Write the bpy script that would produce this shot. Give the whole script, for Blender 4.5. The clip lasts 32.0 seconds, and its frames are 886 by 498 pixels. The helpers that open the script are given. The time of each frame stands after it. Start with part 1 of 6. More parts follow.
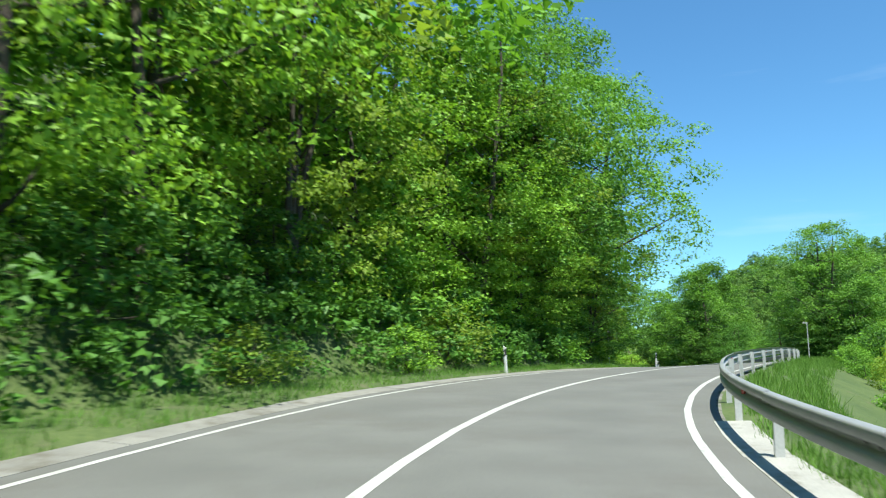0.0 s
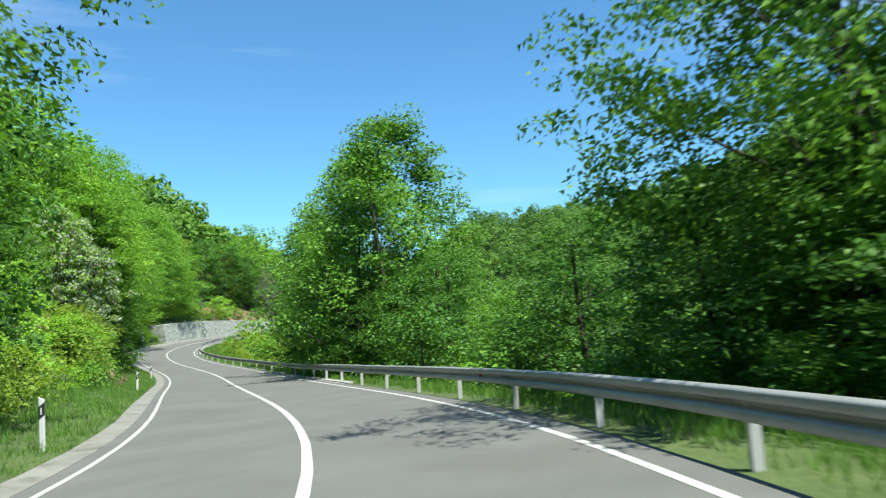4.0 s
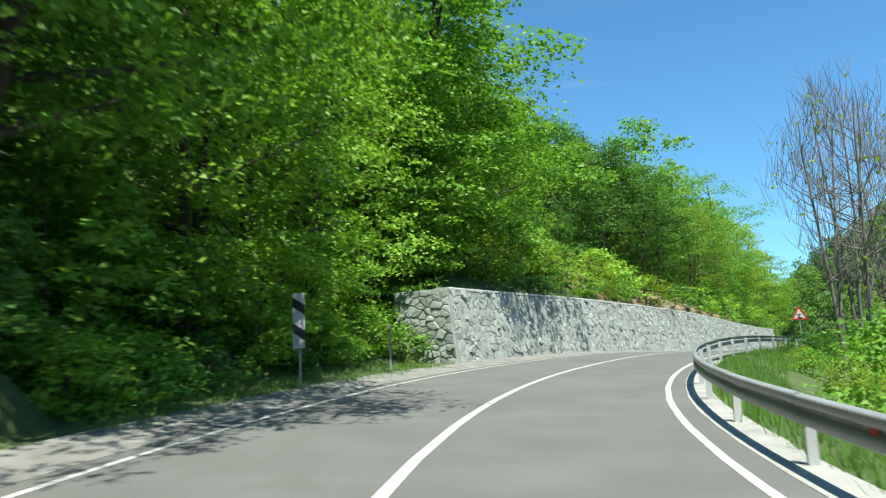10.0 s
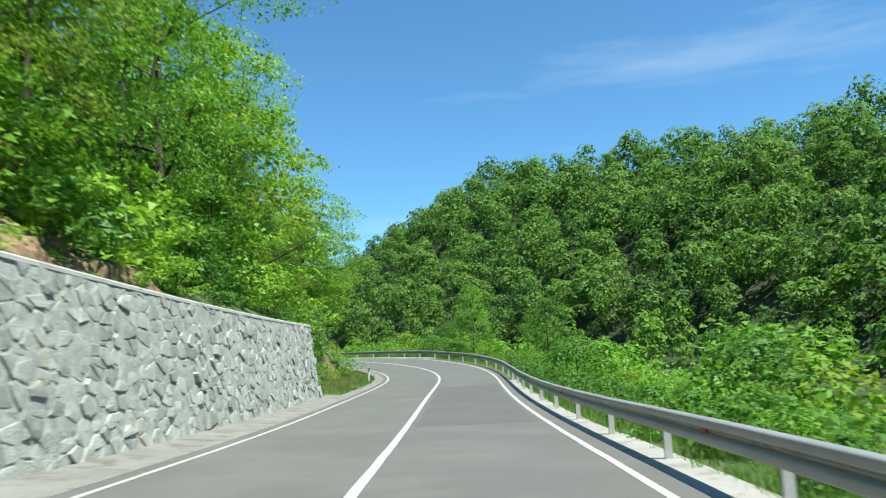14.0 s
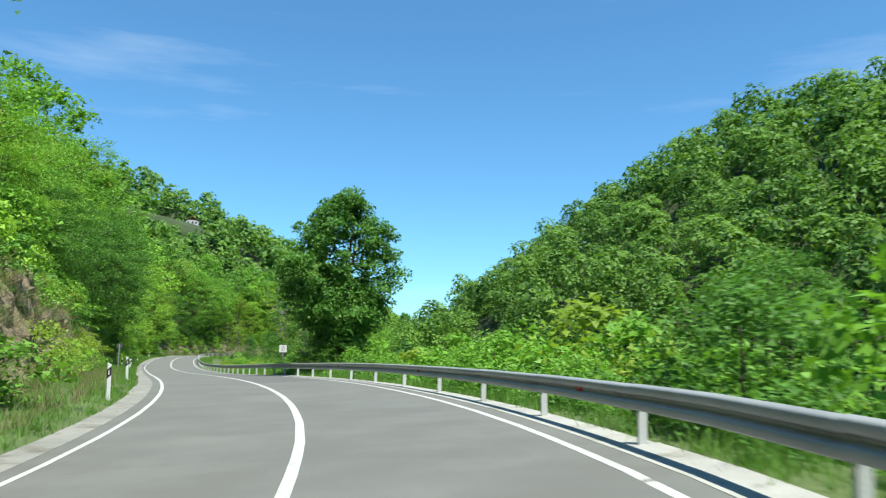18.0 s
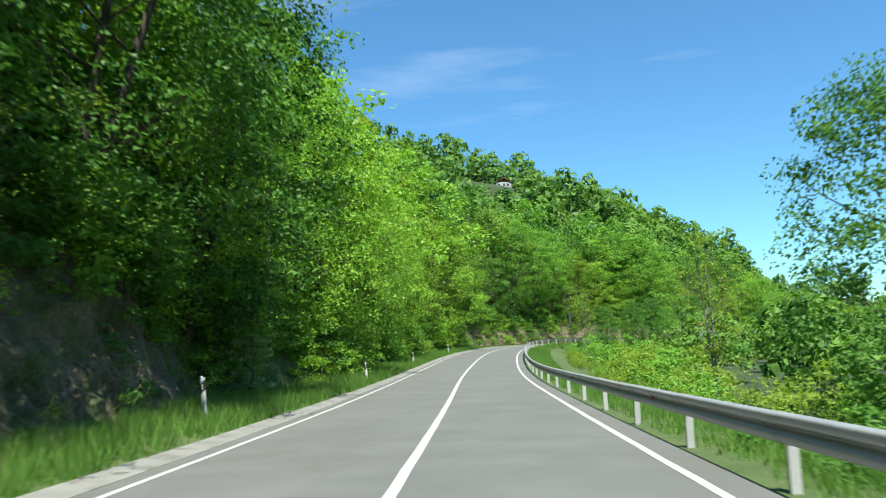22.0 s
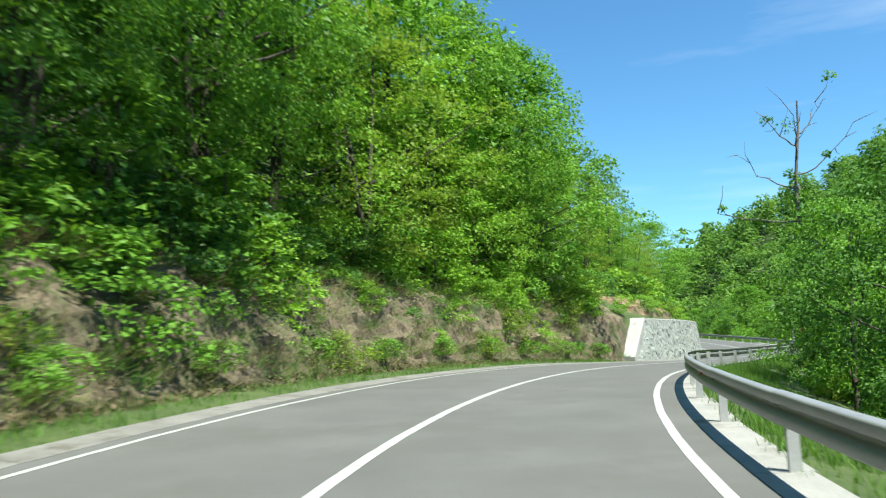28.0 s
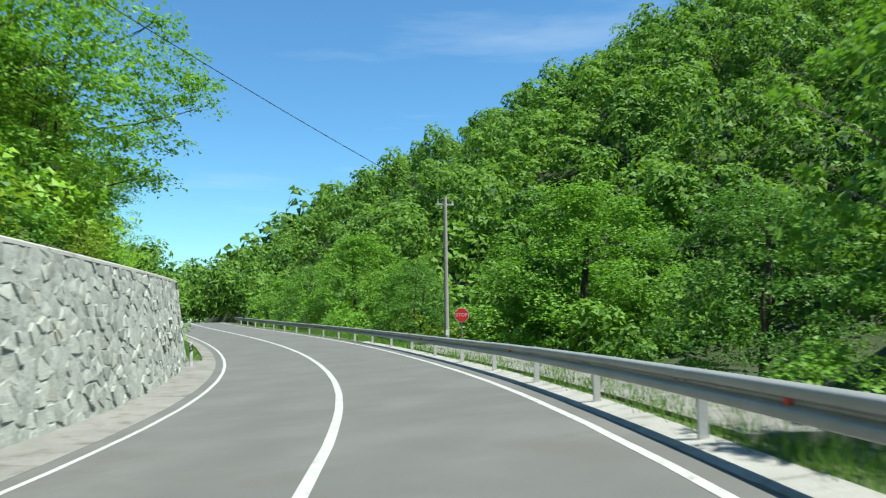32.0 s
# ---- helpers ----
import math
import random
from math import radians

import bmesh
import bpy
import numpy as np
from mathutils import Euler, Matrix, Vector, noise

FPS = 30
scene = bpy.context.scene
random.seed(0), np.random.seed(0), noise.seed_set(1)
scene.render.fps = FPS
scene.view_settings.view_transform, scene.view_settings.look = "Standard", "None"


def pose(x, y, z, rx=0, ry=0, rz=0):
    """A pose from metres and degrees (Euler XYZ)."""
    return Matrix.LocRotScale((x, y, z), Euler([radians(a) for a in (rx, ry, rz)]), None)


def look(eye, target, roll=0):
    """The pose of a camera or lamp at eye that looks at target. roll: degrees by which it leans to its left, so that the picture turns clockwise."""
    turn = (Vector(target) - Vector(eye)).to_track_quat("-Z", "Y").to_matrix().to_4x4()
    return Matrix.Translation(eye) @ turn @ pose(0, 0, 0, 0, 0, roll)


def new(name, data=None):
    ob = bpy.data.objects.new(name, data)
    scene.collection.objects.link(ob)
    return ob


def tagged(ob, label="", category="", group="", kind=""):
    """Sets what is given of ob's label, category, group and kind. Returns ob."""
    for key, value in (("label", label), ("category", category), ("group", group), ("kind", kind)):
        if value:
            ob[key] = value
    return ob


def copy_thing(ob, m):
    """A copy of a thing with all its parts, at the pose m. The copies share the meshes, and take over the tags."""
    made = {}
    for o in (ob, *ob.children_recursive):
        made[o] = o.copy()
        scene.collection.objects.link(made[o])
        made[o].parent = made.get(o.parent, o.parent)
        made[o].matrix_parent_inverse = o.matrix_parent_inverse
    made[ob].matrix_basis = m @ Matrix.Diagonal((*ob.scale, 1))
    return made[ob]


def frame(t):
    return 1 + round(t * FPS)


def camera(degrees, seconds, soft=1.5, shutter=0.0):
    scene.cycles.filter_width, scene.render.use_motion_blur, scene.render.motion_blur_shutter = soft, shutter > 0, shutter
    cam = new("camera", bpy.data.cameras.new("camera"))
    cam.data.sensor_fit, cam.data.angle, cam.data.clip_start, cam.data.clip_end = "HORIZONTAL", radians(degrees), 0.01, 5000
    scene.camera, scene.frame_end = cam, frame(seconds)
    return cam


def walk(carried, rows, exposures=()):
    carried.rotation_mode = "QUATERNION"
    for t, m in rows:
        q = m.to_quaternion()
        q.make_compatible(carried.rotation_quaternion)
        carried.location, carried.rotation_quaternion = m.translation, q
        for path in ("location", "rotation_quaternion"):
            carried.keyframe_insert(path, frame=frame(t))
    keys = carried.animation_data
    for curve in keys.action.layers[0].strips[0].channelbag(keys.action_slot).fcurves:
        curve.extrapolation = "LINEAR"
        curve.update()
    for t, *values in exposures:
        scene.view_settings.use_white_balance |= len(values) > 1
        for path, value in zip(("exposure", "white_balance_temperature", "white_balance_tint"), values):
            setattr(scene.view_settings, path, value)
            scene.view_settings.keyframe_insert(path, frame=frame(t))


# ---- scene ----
cam = camera(60.4, 32.0, soft=1.2, shutter=0.2)
# seconds, x, y, z, pitch, lean, heading
PATH = [
    (0, 1.71, 0.02, 1.45, 8.00, 0.67, 5.52),
    (0.5, 1.90, 8.31, 1.69, 7.74, 1.70, -0.85),
    (1, 3.13, 16.44, 1.93, 7.78, 2.03, -7.41),
    (1.5, 5.45, 24.31, 2.14, 7.66, 2.17, -13.48),
    (2, 8.45, 32.05, 2.26, 7.25, 2.91, -18.25),
    (2.5, 11.72, 39.86, 2.30, 6.46, 2.95, -21.04),
    (3, 14.93, 47.71, 2.27, 5.28, 2.99, -21.63),
    (3.5, 17.76, 55.63, 2.15, 5.21, 2.58, -19.59),
    (4, 20.01, 63.68, 1.93, 5.04, 2.58, -14.35),
    (4.5, 21.48, 71.83, 1.64, 5.51, 1.43, -7.85),
    (5, 22.04, 80.19, 1.31, 5.77, 1.15, -0.34),
    (5.5, 21.87, 88.66, 0.96, 6.04, 0.88, 4.84),
    (6, 21.25, 97.22, 0.62, 6.30, 0.60, 6.98),
    (6.5, 20.38, 105.98, 0.26, 6.57, 0.33, 7.47),
    (7, 19.29, 114.99, -0.10, 6.51, 0.87, 8.56),
    (7.5, 18.13, 124.15, -0.37, 6.48, 0.35, 9.82),
    (8, 16.78, 133.35, -0.56, 6.34, 0.13, 11.08),
    (8.5, 15.27, 142.54, -0.66, 6.28, 0.98, 12.53),
    (9, 13.55, 151.59, -0.63, 6.53, 1.84, 13.39),
    (9.5, 12.02, 160.38, -0.47, 7.48, 2.51, 12.36),
    (10, 10.99, 169.04, -0.23, 8.23, 2.37, 9.03),
    (10.5, 10.64, 177.58, 0.05, 8.62, 2.81, 3.74),
    (11, 11.13, 186.01, 0.34, 8.70, 3.14, -1.74),
    (11.5, 12.38, 194.39, 0.64, 8.88, 2.87, -7.72),
    (12, 14.49, 202.65, 0.90, 9.06, 2.30, -13.50),
    (12.5, 17.47, 210.70, 1.06, 9.02, 2.16, -17.85),
    (13, 20.94, 218.64, 1.05, 8.47, 2.21, -20.70),
    (13.5, 24.63, 226.58, 0.93, 7.71, 2.39, -22.46),
    (14, 28.39, 234.58, 0.75, 6.86, 2.57, -23.23),
    (14.5, 32.23, 242.64, 0.49, 6.61, 2.21, -23.32),
    (15, 35.97, 250.81, 0.18, 6.54, 2.18, -23.01),
    (15.5, 39.62, 259.04, -0.04, 6.46, 2.16, -23.06),
    (16, 43.22, 267.17, -0.15, 6.39, 2.14, -23.61),
    (16.5, 46.73, 275.13, -0.19, 6.31, 2.11, -23.20),
    (17, 49.83, 283.06, -0.16, 6.41, 1.30, -19.92),
    (17.5, 52.40, 291.33, -0.02, 7.13, -0.00, -13.88),
    (18, 54.00, 299.85, 0.15, 7.96, -0.80, -7.24),
    (18.5, 54.62, 308.39, 0.32, 7.98, -0.20, -0.03),
    (19, 54.28, 316.97, 0.41, 8.11, 0.49, 6.38),
    (19.5, 52.97, 325.56, 0.45, 8.32, 1.27, 11.07),
    (20, 51.05, 334.02, 0.42, 8.23, 1.46, 13.86),
    (20.5, 48.90, 342.30, 0.31, 7.80, 1.77, 15.24),
    (21, 46.68, 350.60, 0.16, 7.67, 1.58, 16.11),
    (21.5, 44.43, 359.06, -0.01, 7.40, 2.14, 16.76),
    (22, 42.19, 367.68, -0.19, 7.23, 2.80, 17.01),
    (22.5, 39.91, 376.49, -0.35, 7.07, 2.79, 16.99),
    (23, 37.64, 385.43, -0.47, 7.02, 2.97, 16.77),
    (23.5, 35.44, 394.49, -0.56, 6.95, 2.48, 16.50),
    (24, 33.25, 403.55, -0.60, 7.17, 2.30, 16.22),
    (24.5, 31.06, 412.50, -0.56, 7.55, 1.75, 15.64),
    (25, 28.95, 421.42, -0.43, 7.69, 1.37, 13.78),
    (25.5, 26.97, 430.31, -0.23, 7.96, 0.91, 12.71),
    (26, 25.20, 439.15, 0.01, 8.22, 0.45, 11.39),
    (26.5, 23.81, 447.95, 0.24, 8.48, -0.02, 9.29),
    (27, 22.98, 456.68, 0.44, 7.23, 0.57, 5.69),
    (27.5, 22.91, 465.19, 0.62, 5.95, 1.08, -0.53),
    (28, 23.87, 473.35, 0.70, 5.28, 2.00, -7.74),
    (28.5, 25.80, 480.95, 0.66, 4.67, 2.14, -12.67),
    (29, 28.52, 488.29, 0.53, 4.16, 2.08, -17.30),
    (29.5, 31.89, 495.65, 0.27, 3.86, 2.49, -23.13),
    (30, 35.96, 502.85, -0.06, 3.35, 2.51, -28.76),
    (30.5, 40.99, 509.88, -0.46, 2.70, 2.87, -33.55),
    (31, 46.58, 516.68, -0.83, 2.35, 2.73, -36.55),
    (31.5, 52.10, 523.30, -1.18, 3.13, 1.43, -36.86),
    (32, 57.30, 530.15, -1.51, 3.81, 0.72, -34.88),
]
walk(cam, [(t, pose(x, y, z, 90 + p, r, w)) for t, x, y, z, p, r, w in PATH], exposures=[(0.0, 1.10, 6420, 2), (9.0, 1.10, 6420, 2), (12.0, 0.98, 6420, 2), (14.0, 0.98, 6420, 2), (17.0, 1.02, 6420, 2), (21.0, 1.12, 6420, 2), (29.5, 1.10, 6420, 2), (32.0, 0.92, 6420, 2)])

# ---------------------------------------------------------------- light
SUN_TURN, SUN_HIGH = -150.0, 66.0     # heading of the sun (counter-clockwise from +y) and its height
world = bpy.data.worlds.new("sky")
scene.world = world
world.use_nodes = True
wn = world.node_tree
sky = wn.nodes.new("ShaderNodeTexSky")
sky.sky_type, sky.sun_disc = "NISHITA", False
sky.sun_elevation, sky.sun_rotation = radians(SUN_HIGH), radians(-SUN_TURN)
sky.altitude, sky.air_density, sky.dust_density, sky.ozone_density = 300, 1.0, 0.1, 1.6
# thin streaks of high cloud
tc = wn.nodes.new("ShaderNodeTexCoord")
mp = wn.nodes.new("ShaderNodeMapping")
mp.inputs["Scale"].default_value = (1.2, 1.2, 9.0)
cn = wn.nodes.new("ShaderNodeTexNoise")
cn.inputs["Scale"].default_value, cn.inputs["Detail"].default_value, cn.inputs["Roughness"].default_value = 2.2, 6, 0.55
cr = wn.nodes.new("ShaderNodeValToRGB")
cr.color_ramp.elements[0].position, cr.color_ramp.elements[1].position = 0.56, 0.84
cr.color_ramp.elements[1].color = (0.22, 0.22, 0.22, 1)
mixc = wn.nodes.new("ShaderNodeMix")
mixc.data_type = "RGBA"
mixc.inputs["B"].default_value = (7.5, 8.0, 8.6, 1)
wn.links.new(tc.outputs["Generated"], mp.inputs["Vector"])
wn.links.new(mp.outputs["Vector"], cn.inputs["Vector"])
wn.links.new(cn.outputs["Fac"], cr.inputs["Fac"])
wn.links.new(cr.outputs["Color"], mixc.inputs["Factor"])
deep = wn.nodes.new("ShaderNodeMix")       # clear mountain air: a deeper blue
deep.data_type, deep.blend_type = "RGBA", "MULTIPLY"
deep.inputs["Factor"].default_value, deep.inputs["B"].default_value = 1.0, (0.62, 1.0, 1.22, 1)
wn.links.new(sky.outputs["Color"], deep.inputs["A"])
wn.links.new(deep.outputs["Result"], mixc.inputs["A"])
bgn = wn.nodes["Background"]
bgn.inputs["Strength"].default_value = 0.078
wn.links.new(mixc.outputs["Result"], bgn.inputs["Color"])

sun = new("sun", bpy.data.lights.new("sun", "SUN"))
sun.data.energy, sun.data.angle, sun.data.color = 5.0, radians(0.5), (1.0, 0.96, 0.88)
sa, se = radians(SUN_TURN), radians(SUN_HIGH)
sun.matrix_world = look((0, 0, 0), (math.sin(sa) * math.cos(se), -math.cos(sa) * math.cos(se), -math.sin(se)))


# ---------------------------------------------------------------- materials
def rgb(c):
    return (c[0], c[1], c[2], 1)


def surface(name, a, b, scale=3.0, rough=0.8, metal=0.0, bump=0.3, fine=40.0, depth=0.02, spread=0.0, dirt=None, dirt_scale=0.4, dirt_at=0.6, stretch=None):
    """Two colours mixed by noise at a coarse and a fine scale, with relief; dirt: a third colour in patches."""
    m = bpy.data.materials.new(name)
    m.use_nodes = True
    nt = m.node_tree
    bs = nt.nodes["Principled BSDF"]
    bs.inputs["Roughness"].default_value, bs.inputs["Metallic"].default_value = rough, metal
    geo = nt.nodes.new("ShaderNodeNewGeometry")
    n1, n2 = nt.nodes.new("ShaderNodeTexNoise"), nt.nodes.new("ShaderNodeTexNoise")
    for n, s in ((n1, scale), (n2, fine)):
        n.inputs["Scale"].default_value, n.inputs["Detail"].default_value = s, 5
        nt.links.new(geo.outputs["Position"], n.inputs["Vector"])
    add = nt.nodes.new("ShaderNodeMath")
    add.operation = "MULTIPLY_ADD"
    add.inputs[1].default_value, add.inputs[2].default_value = 0.5, 0.0
    nt.links.new(n2.outputs["Fac"], add.inputs[0])
    add2 = nt.nodes.new("ShaderNodeMath")
    add2.operation = "MULTIPLY_ADD"
    add2.inputs[1].default_value = 0.5
    nt.links.new(n1.outputs["Fac"], add2.inputs[0])
    nt.links.new(add.outputs[0], add2.inputs[2])
    fac = add2.outputs[0]
    if spread:
        oi = nt.nodes.new("ShaderNodeObjectInfo")
        sp = nt.nodes.new("ShaderNodeMath")
        sp.operation = "MULTIPLY_ADD"
        sp.inputs[1].default_value = spread
        both = nt.nodes.new("ShaderNodeMath")
        both.operation = "ADD"
        nt.links.new(oi.outputs["Random"], both.inputs[0])
        nt.links.new(geo.outputs["Random Per Island"], both.inputs[1])
        one = nt.nodes.new("ShaderNodeMath")
        one.operation = "FRACT"
        nt.links.new(both.outputs[0], one.inputs[0])
        nt.links.new(one.outputs[0], sp.inputs[0])
        nt.links.new(fac, sp.inputs[2])
        sub = nt.nodes.new("ShaderNodeMath")
        sub.operation = "SUBTRACT"
        sub.inputs[1].default_value = spread / 2
        nt.links.new(sp.outputs[0], sub.inputs[0])
        fac = sub.outputs[0]
    ramp = nt.nodes.new("ShaderNodeValToRGB")
    ramp.color_ramp.elements[0].position, ramp.color_ramp.elements[1].position = 0.36, 0.64
    ramp.color_ramp.elements[0].color, ramp.color_ramp.elements[1].color = rgb(a), rgb(b)
    nt.links.new(fac, ramp.inputs["Fac"])
    col = ramp.outputs["Color"]
    if dirt:
        n3 = nt.nodes.new("ShaderNodeTexNoise")
        n3.inputs["Scale"].default_value, n3.inputs["Detail"].default_value, n3.inputs["Roughness"].default_value = dirt_scale, 8, 0.65
        if stretch:
            sc = nt.nodes.new("ShaderNodeVectorMath")
            sc.operation = "MULTIPLY"
            sc.inputs[1].default_value = stretch
            nt.links.new(geo.outputs["Position"], sc.inputs[0])
            nt.links.new(sc.outputs[0], n3.inputs["Vector"])
        else:
            nt.links.new(geo.outputs["Position"], n3.inputs["Vector"])
        r3 = nt.nodes.new("ShaderNodeValToRGB")
        r3.color_ramp.elements[0].position, r3.color_ramp.elements[1].position = dirt_at - 0.06, dirt_at + 0.08
        nt.links.new(n3.outputs["Fac"], r3.inputs["Fac"])
        mx = nt.nodes.new("ShaderNodeMix")
        mx.data_type = "RGBA"
        mx.inputs["B"].default_value = rgb(dirt)
        nt.links.new(r3.outputs["Color"], mx.inputs["Factor"])
        nt.links.new(col, mx.inputs["A"])
        col = mx.outputs["Result"]
    nt.links.new(col, bs.inputs["Base Color"])
    if bump:
        bp = nt.nodes.new("ShaderNodeBump")
        bp.inputs["Strength"].default_value, bp.inputs["Distance"].default_value = bump, depth
        nt.links.new(add2.outputs[0], bp.inputs["Height"])
        nt.links.new(bp.outputs["Normal"], bs.inputs["Normal"])
    return m


def leafy(name, a, b, scale=0.25, spread=0.5, thin=0.30, rough=0.5, glow=1.45, cell=0.0, third=None):
    """Leaves: a gloss side and light that shines through; the hue drifts from plant to plant."""
    m = bpy.data.materials.new(name)
    m.use_nodes = True
    nt = m.node_tree
    bs, out = nt.nodes["Principled BSDF"], nt.nodes["Material Output"]
    bs.inputs["Roughness"].default_value = rough
    bs.inputs["Specular IOR Level"].default_value = 0.18
    geo, oi = nt.nodes.new("ShaderNodeNewGeometry"), nt.nodes.new("ShaderNodeObjectInfo")
    n1 = nt.nodes.new("ShaderNodeTexNoise")
    n1.inputs["Scale"].default_value, n1.inputs["Detail"].default_value = scale, 6
    n1.inputs["Roughness"].default_value = 0.7
    nt.links.new(geo.outputs["Position"], n1.inputs["Vector"])
    f1 = nt.nodes.new("ShaderNodeMath")
    f1.operation = "MULTIPLY_ADD"
    f1.inputs[1].default_value = spread
    nt.links.new(oi.outputs["Random"], f1.inputs[0])
    nt.links.new(n1.outputs["Fac"], f1.inputs[2])
    f2 = nt.nodes.new("ShaderNodeMath")
    f2.operation = "MULTIPLY_ADD"
    f2.inputs[1].default_value = 0.6
    nt.links.new(geo.outputs["Random Per Island"], f2.inputs[0])
    nt.links.new(f1.outputs[0], f2.inputs[2])
    if cell:
        vo = nt.nodes.new("ShaderNodeTexVoronoi")
        vo.inputs["Scale"].default_value, vo.inputs["Randomness"].default_value = cell, 1.0
        nt.links.new(geo.outputs["Position"], vo.inputs["Vector"])
        sx = nt.nodes.new("ShaderNodeSeparateColor")
        nt.links.new(vo.outputs["Color"], sx.inputs["Color"])
        f3 = nt.nodes.new("ShaderNodeMath")
        f3.operation = "MULTIPLY_ADD"
        f3.inputs[1].default_value = 0.75
        nt.links.new(sx.outputs["Red"], f3.inputs[0])
        nt.links.new(f2.outputs[0], f3.inputs[2])
        f2 = f3
        spread = 0.75
    ramp = nt.nodes.new("ShaderNodeValToRGB")
    lo = 0.3 + 0.15 * spread
    ramp.color_ramp.elements[0].position, ramp.color_ramp.elements[1].position = lo + 0.05, lo + 0.55 + 0.7 * spread
    ramp.color_ramp.elements[0].color, ramp.color_ramp.elements[1].color = rgb(a), rgb(b)
    if third:
        el = ramp.color_ramp.elements.new(min(1.0, lo + 0.7 + 0.8 * spread))
        el.color = rgb(third)
    nt.links.new(f2.outputs[0], ramp.inputs["Fac"])
    nt.links.new(ramp.outputs["Color"], bs.inputs["Base Color"])
    tr = nt.nodes.new("ShaderNodeBsdfTranslucent")
    warm = nt.nodes.new("ShaderNodeMix")
    warm.data_type, warm.blend_type = "RGBA", "MULTIPLY"
    warm.inputs["Factor"].default_value, warm.inputs["B"].default_value = 1.0, (0.98 * glow, glow, 0.5 * glow, 1)
    nt.links.new(ramp.outputs["Color"], warm.inputs["A"])
    nt.links.new(warm.outputs["Result"], tr.inputs["Color"])
    mx = nt.nodes.new("ShaderNodeMixShader")
    mx.inputs["Fac"].default_value = thin
    nt.links.new(bs.outputs["BSDF"], mx.inputs[1])
    nt.links.new(tr.outputs["BSDF"], mx.inputs[2])
    nt.links.new(mx.outputs["Shader"], out.inputs["Surface"])
    return m


def plain(name, c, rough=0.5, metal=0.0, wear=0.12):
    k = 1 - wear
    return surface(name, (c[0] * k, c[1] * k, c[2] * k), c, 2.0, rough, metal, 0.08, 60, 0.004)


M_ASPHALT = surface("asphalt", (0.088, 0.089, 0.083), (0.126, 0.127, 0.118), 0.55, 0.88, 0, 0.5, 60, 0.008, dirt=(0.098, 0.096, 0.088), dirt_scale=0.5, dirt_at=0.56)
M_PATCH = surface("asphalt_patch", (0.07758, 0.07758, 0.07597), (0.0963, 0.0963, 0.09202), 0.5, 0.88, 0, 0.35, 90, 0.006)
M_TAR = surface("tyre_rubber", (0.08025, 0.07918, 0.0749), (0.1017, 0.09951, 0.09202), 0.8, 0.85, 0, 0.3, 90, 0.005)
M_PAINT = surface("road_paint", (0.33, 0.33, 0.312), (0.46, 0.46, 0.445), 2.5, 0.6, 0, 0.25, 70, 0.004, dirt=(0.19, 0.185, 0.172), dirt_scale=7, dirt_at=0.62)
M_CONCRETE = surface("concrete", (0.1445, 0.1418, 0.1284), (0.2193, 0.214, 0.1926), 1.2, 0.9, 0, 0.4, 30, 0.01, dirt=(0.107, 0.09898, 0.08025), dirt_scale=1.6, dirt_at=0.58)
M_CAP = surface("concrete_cap", (0.30, 0.302, 0.28), (0.41, 0.41, 0.385), 0.9, 0.9, 0, 0.6, 22, 0.02, dirt=(0.21, 0.205, 0.175), dirt_scale=1.3, dirt_at=0.6)
M_STRIP = surface("barrier_strip_concrete", (0.235, 0.232, 0.215), (0.33, 0.325, 0.30), 1.2, 0.9, 0, 0.4, 30, 0.01, dirt=(0.16, 0.15, 0.125), dirt_scale=1.6, dirt_at=0.6)
M_OLDWALL = surface("stained_concrete", (0.060, 0.060, 0.055), (0.130, 0.130, 0.120), 0.9, 0.9, 0, 0.6, 14, 0.03, dirt=(0.30, 0.30, 0.285), dirt_scale=0.85, dirt_at=0.56, stretch=(1.5, 1.3, 0.2))
M_EARTHWALL = surface("crumbling_wall", (0.0535, 0.03478, 0.02407), (0.1391, 0.1017, 0.0749), 1.4, 0.95, 0, 0.9, 12, 0.04, dirt=(0.1926, 0.1766, 0.1498), dirt_scale=1.5, dirt_at=0.57, stretch=(1.4, 1.2, 0.22))
M_LITTER = surface("leaf_litter", (0.078, 0.050, 0.030), (0.205, 0.145, 0.095), 2.2, 0.95, 0, 0.9, 16, 0.05, dirt=(0.06, 0.08, 0.025), dirt_scale=0.8, dirt_at=0.56)
M_BOULDER = surface("pale_rock", (0.107, 0.09095, 0.06955), (0.2675, 0.2408, 0.198), 2.5, 0.9, 0, 1.0, 14, 0.05, spread=0.3, dirt=(0.0535, 0.04548, 0.0321), dirt_scale=1.8, dirt_at=0.56)
M_STONE = surface("wall_stone", (0.185, 0.203, 0.180), (0.36, 0.385, 0.345), 4.0, 0.9, 0, 1.0, 26, 0.035, spread=0.3, dirt=(0.29, 0.285, 0.235), dirt_scale=1.4, dirt_at=0.6)
M_MORTAR = surface("mortar", (0.20, 0.216, 0.195), (0.36, 0.38, 0.345), 3.0, 0.95, 0, 0.8, 18, 0.03)
M_GRASS_GROUND = surface("verge_ground", (0.034, 0.062, 0.012), (0.078, 0.108, 0.028), 0.7, 0.95, 0, 0.8, 9, 0.06, dirt=(0.105, 0.092, 0.058), dirt_scale=0.9, dirt_at=0.66)
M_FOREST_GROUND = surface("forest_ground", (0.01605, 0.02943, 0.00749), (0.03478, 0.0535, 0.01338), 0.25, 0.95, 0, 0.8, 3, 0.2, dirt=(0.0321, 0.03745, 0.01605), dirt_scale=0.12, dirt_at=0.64)
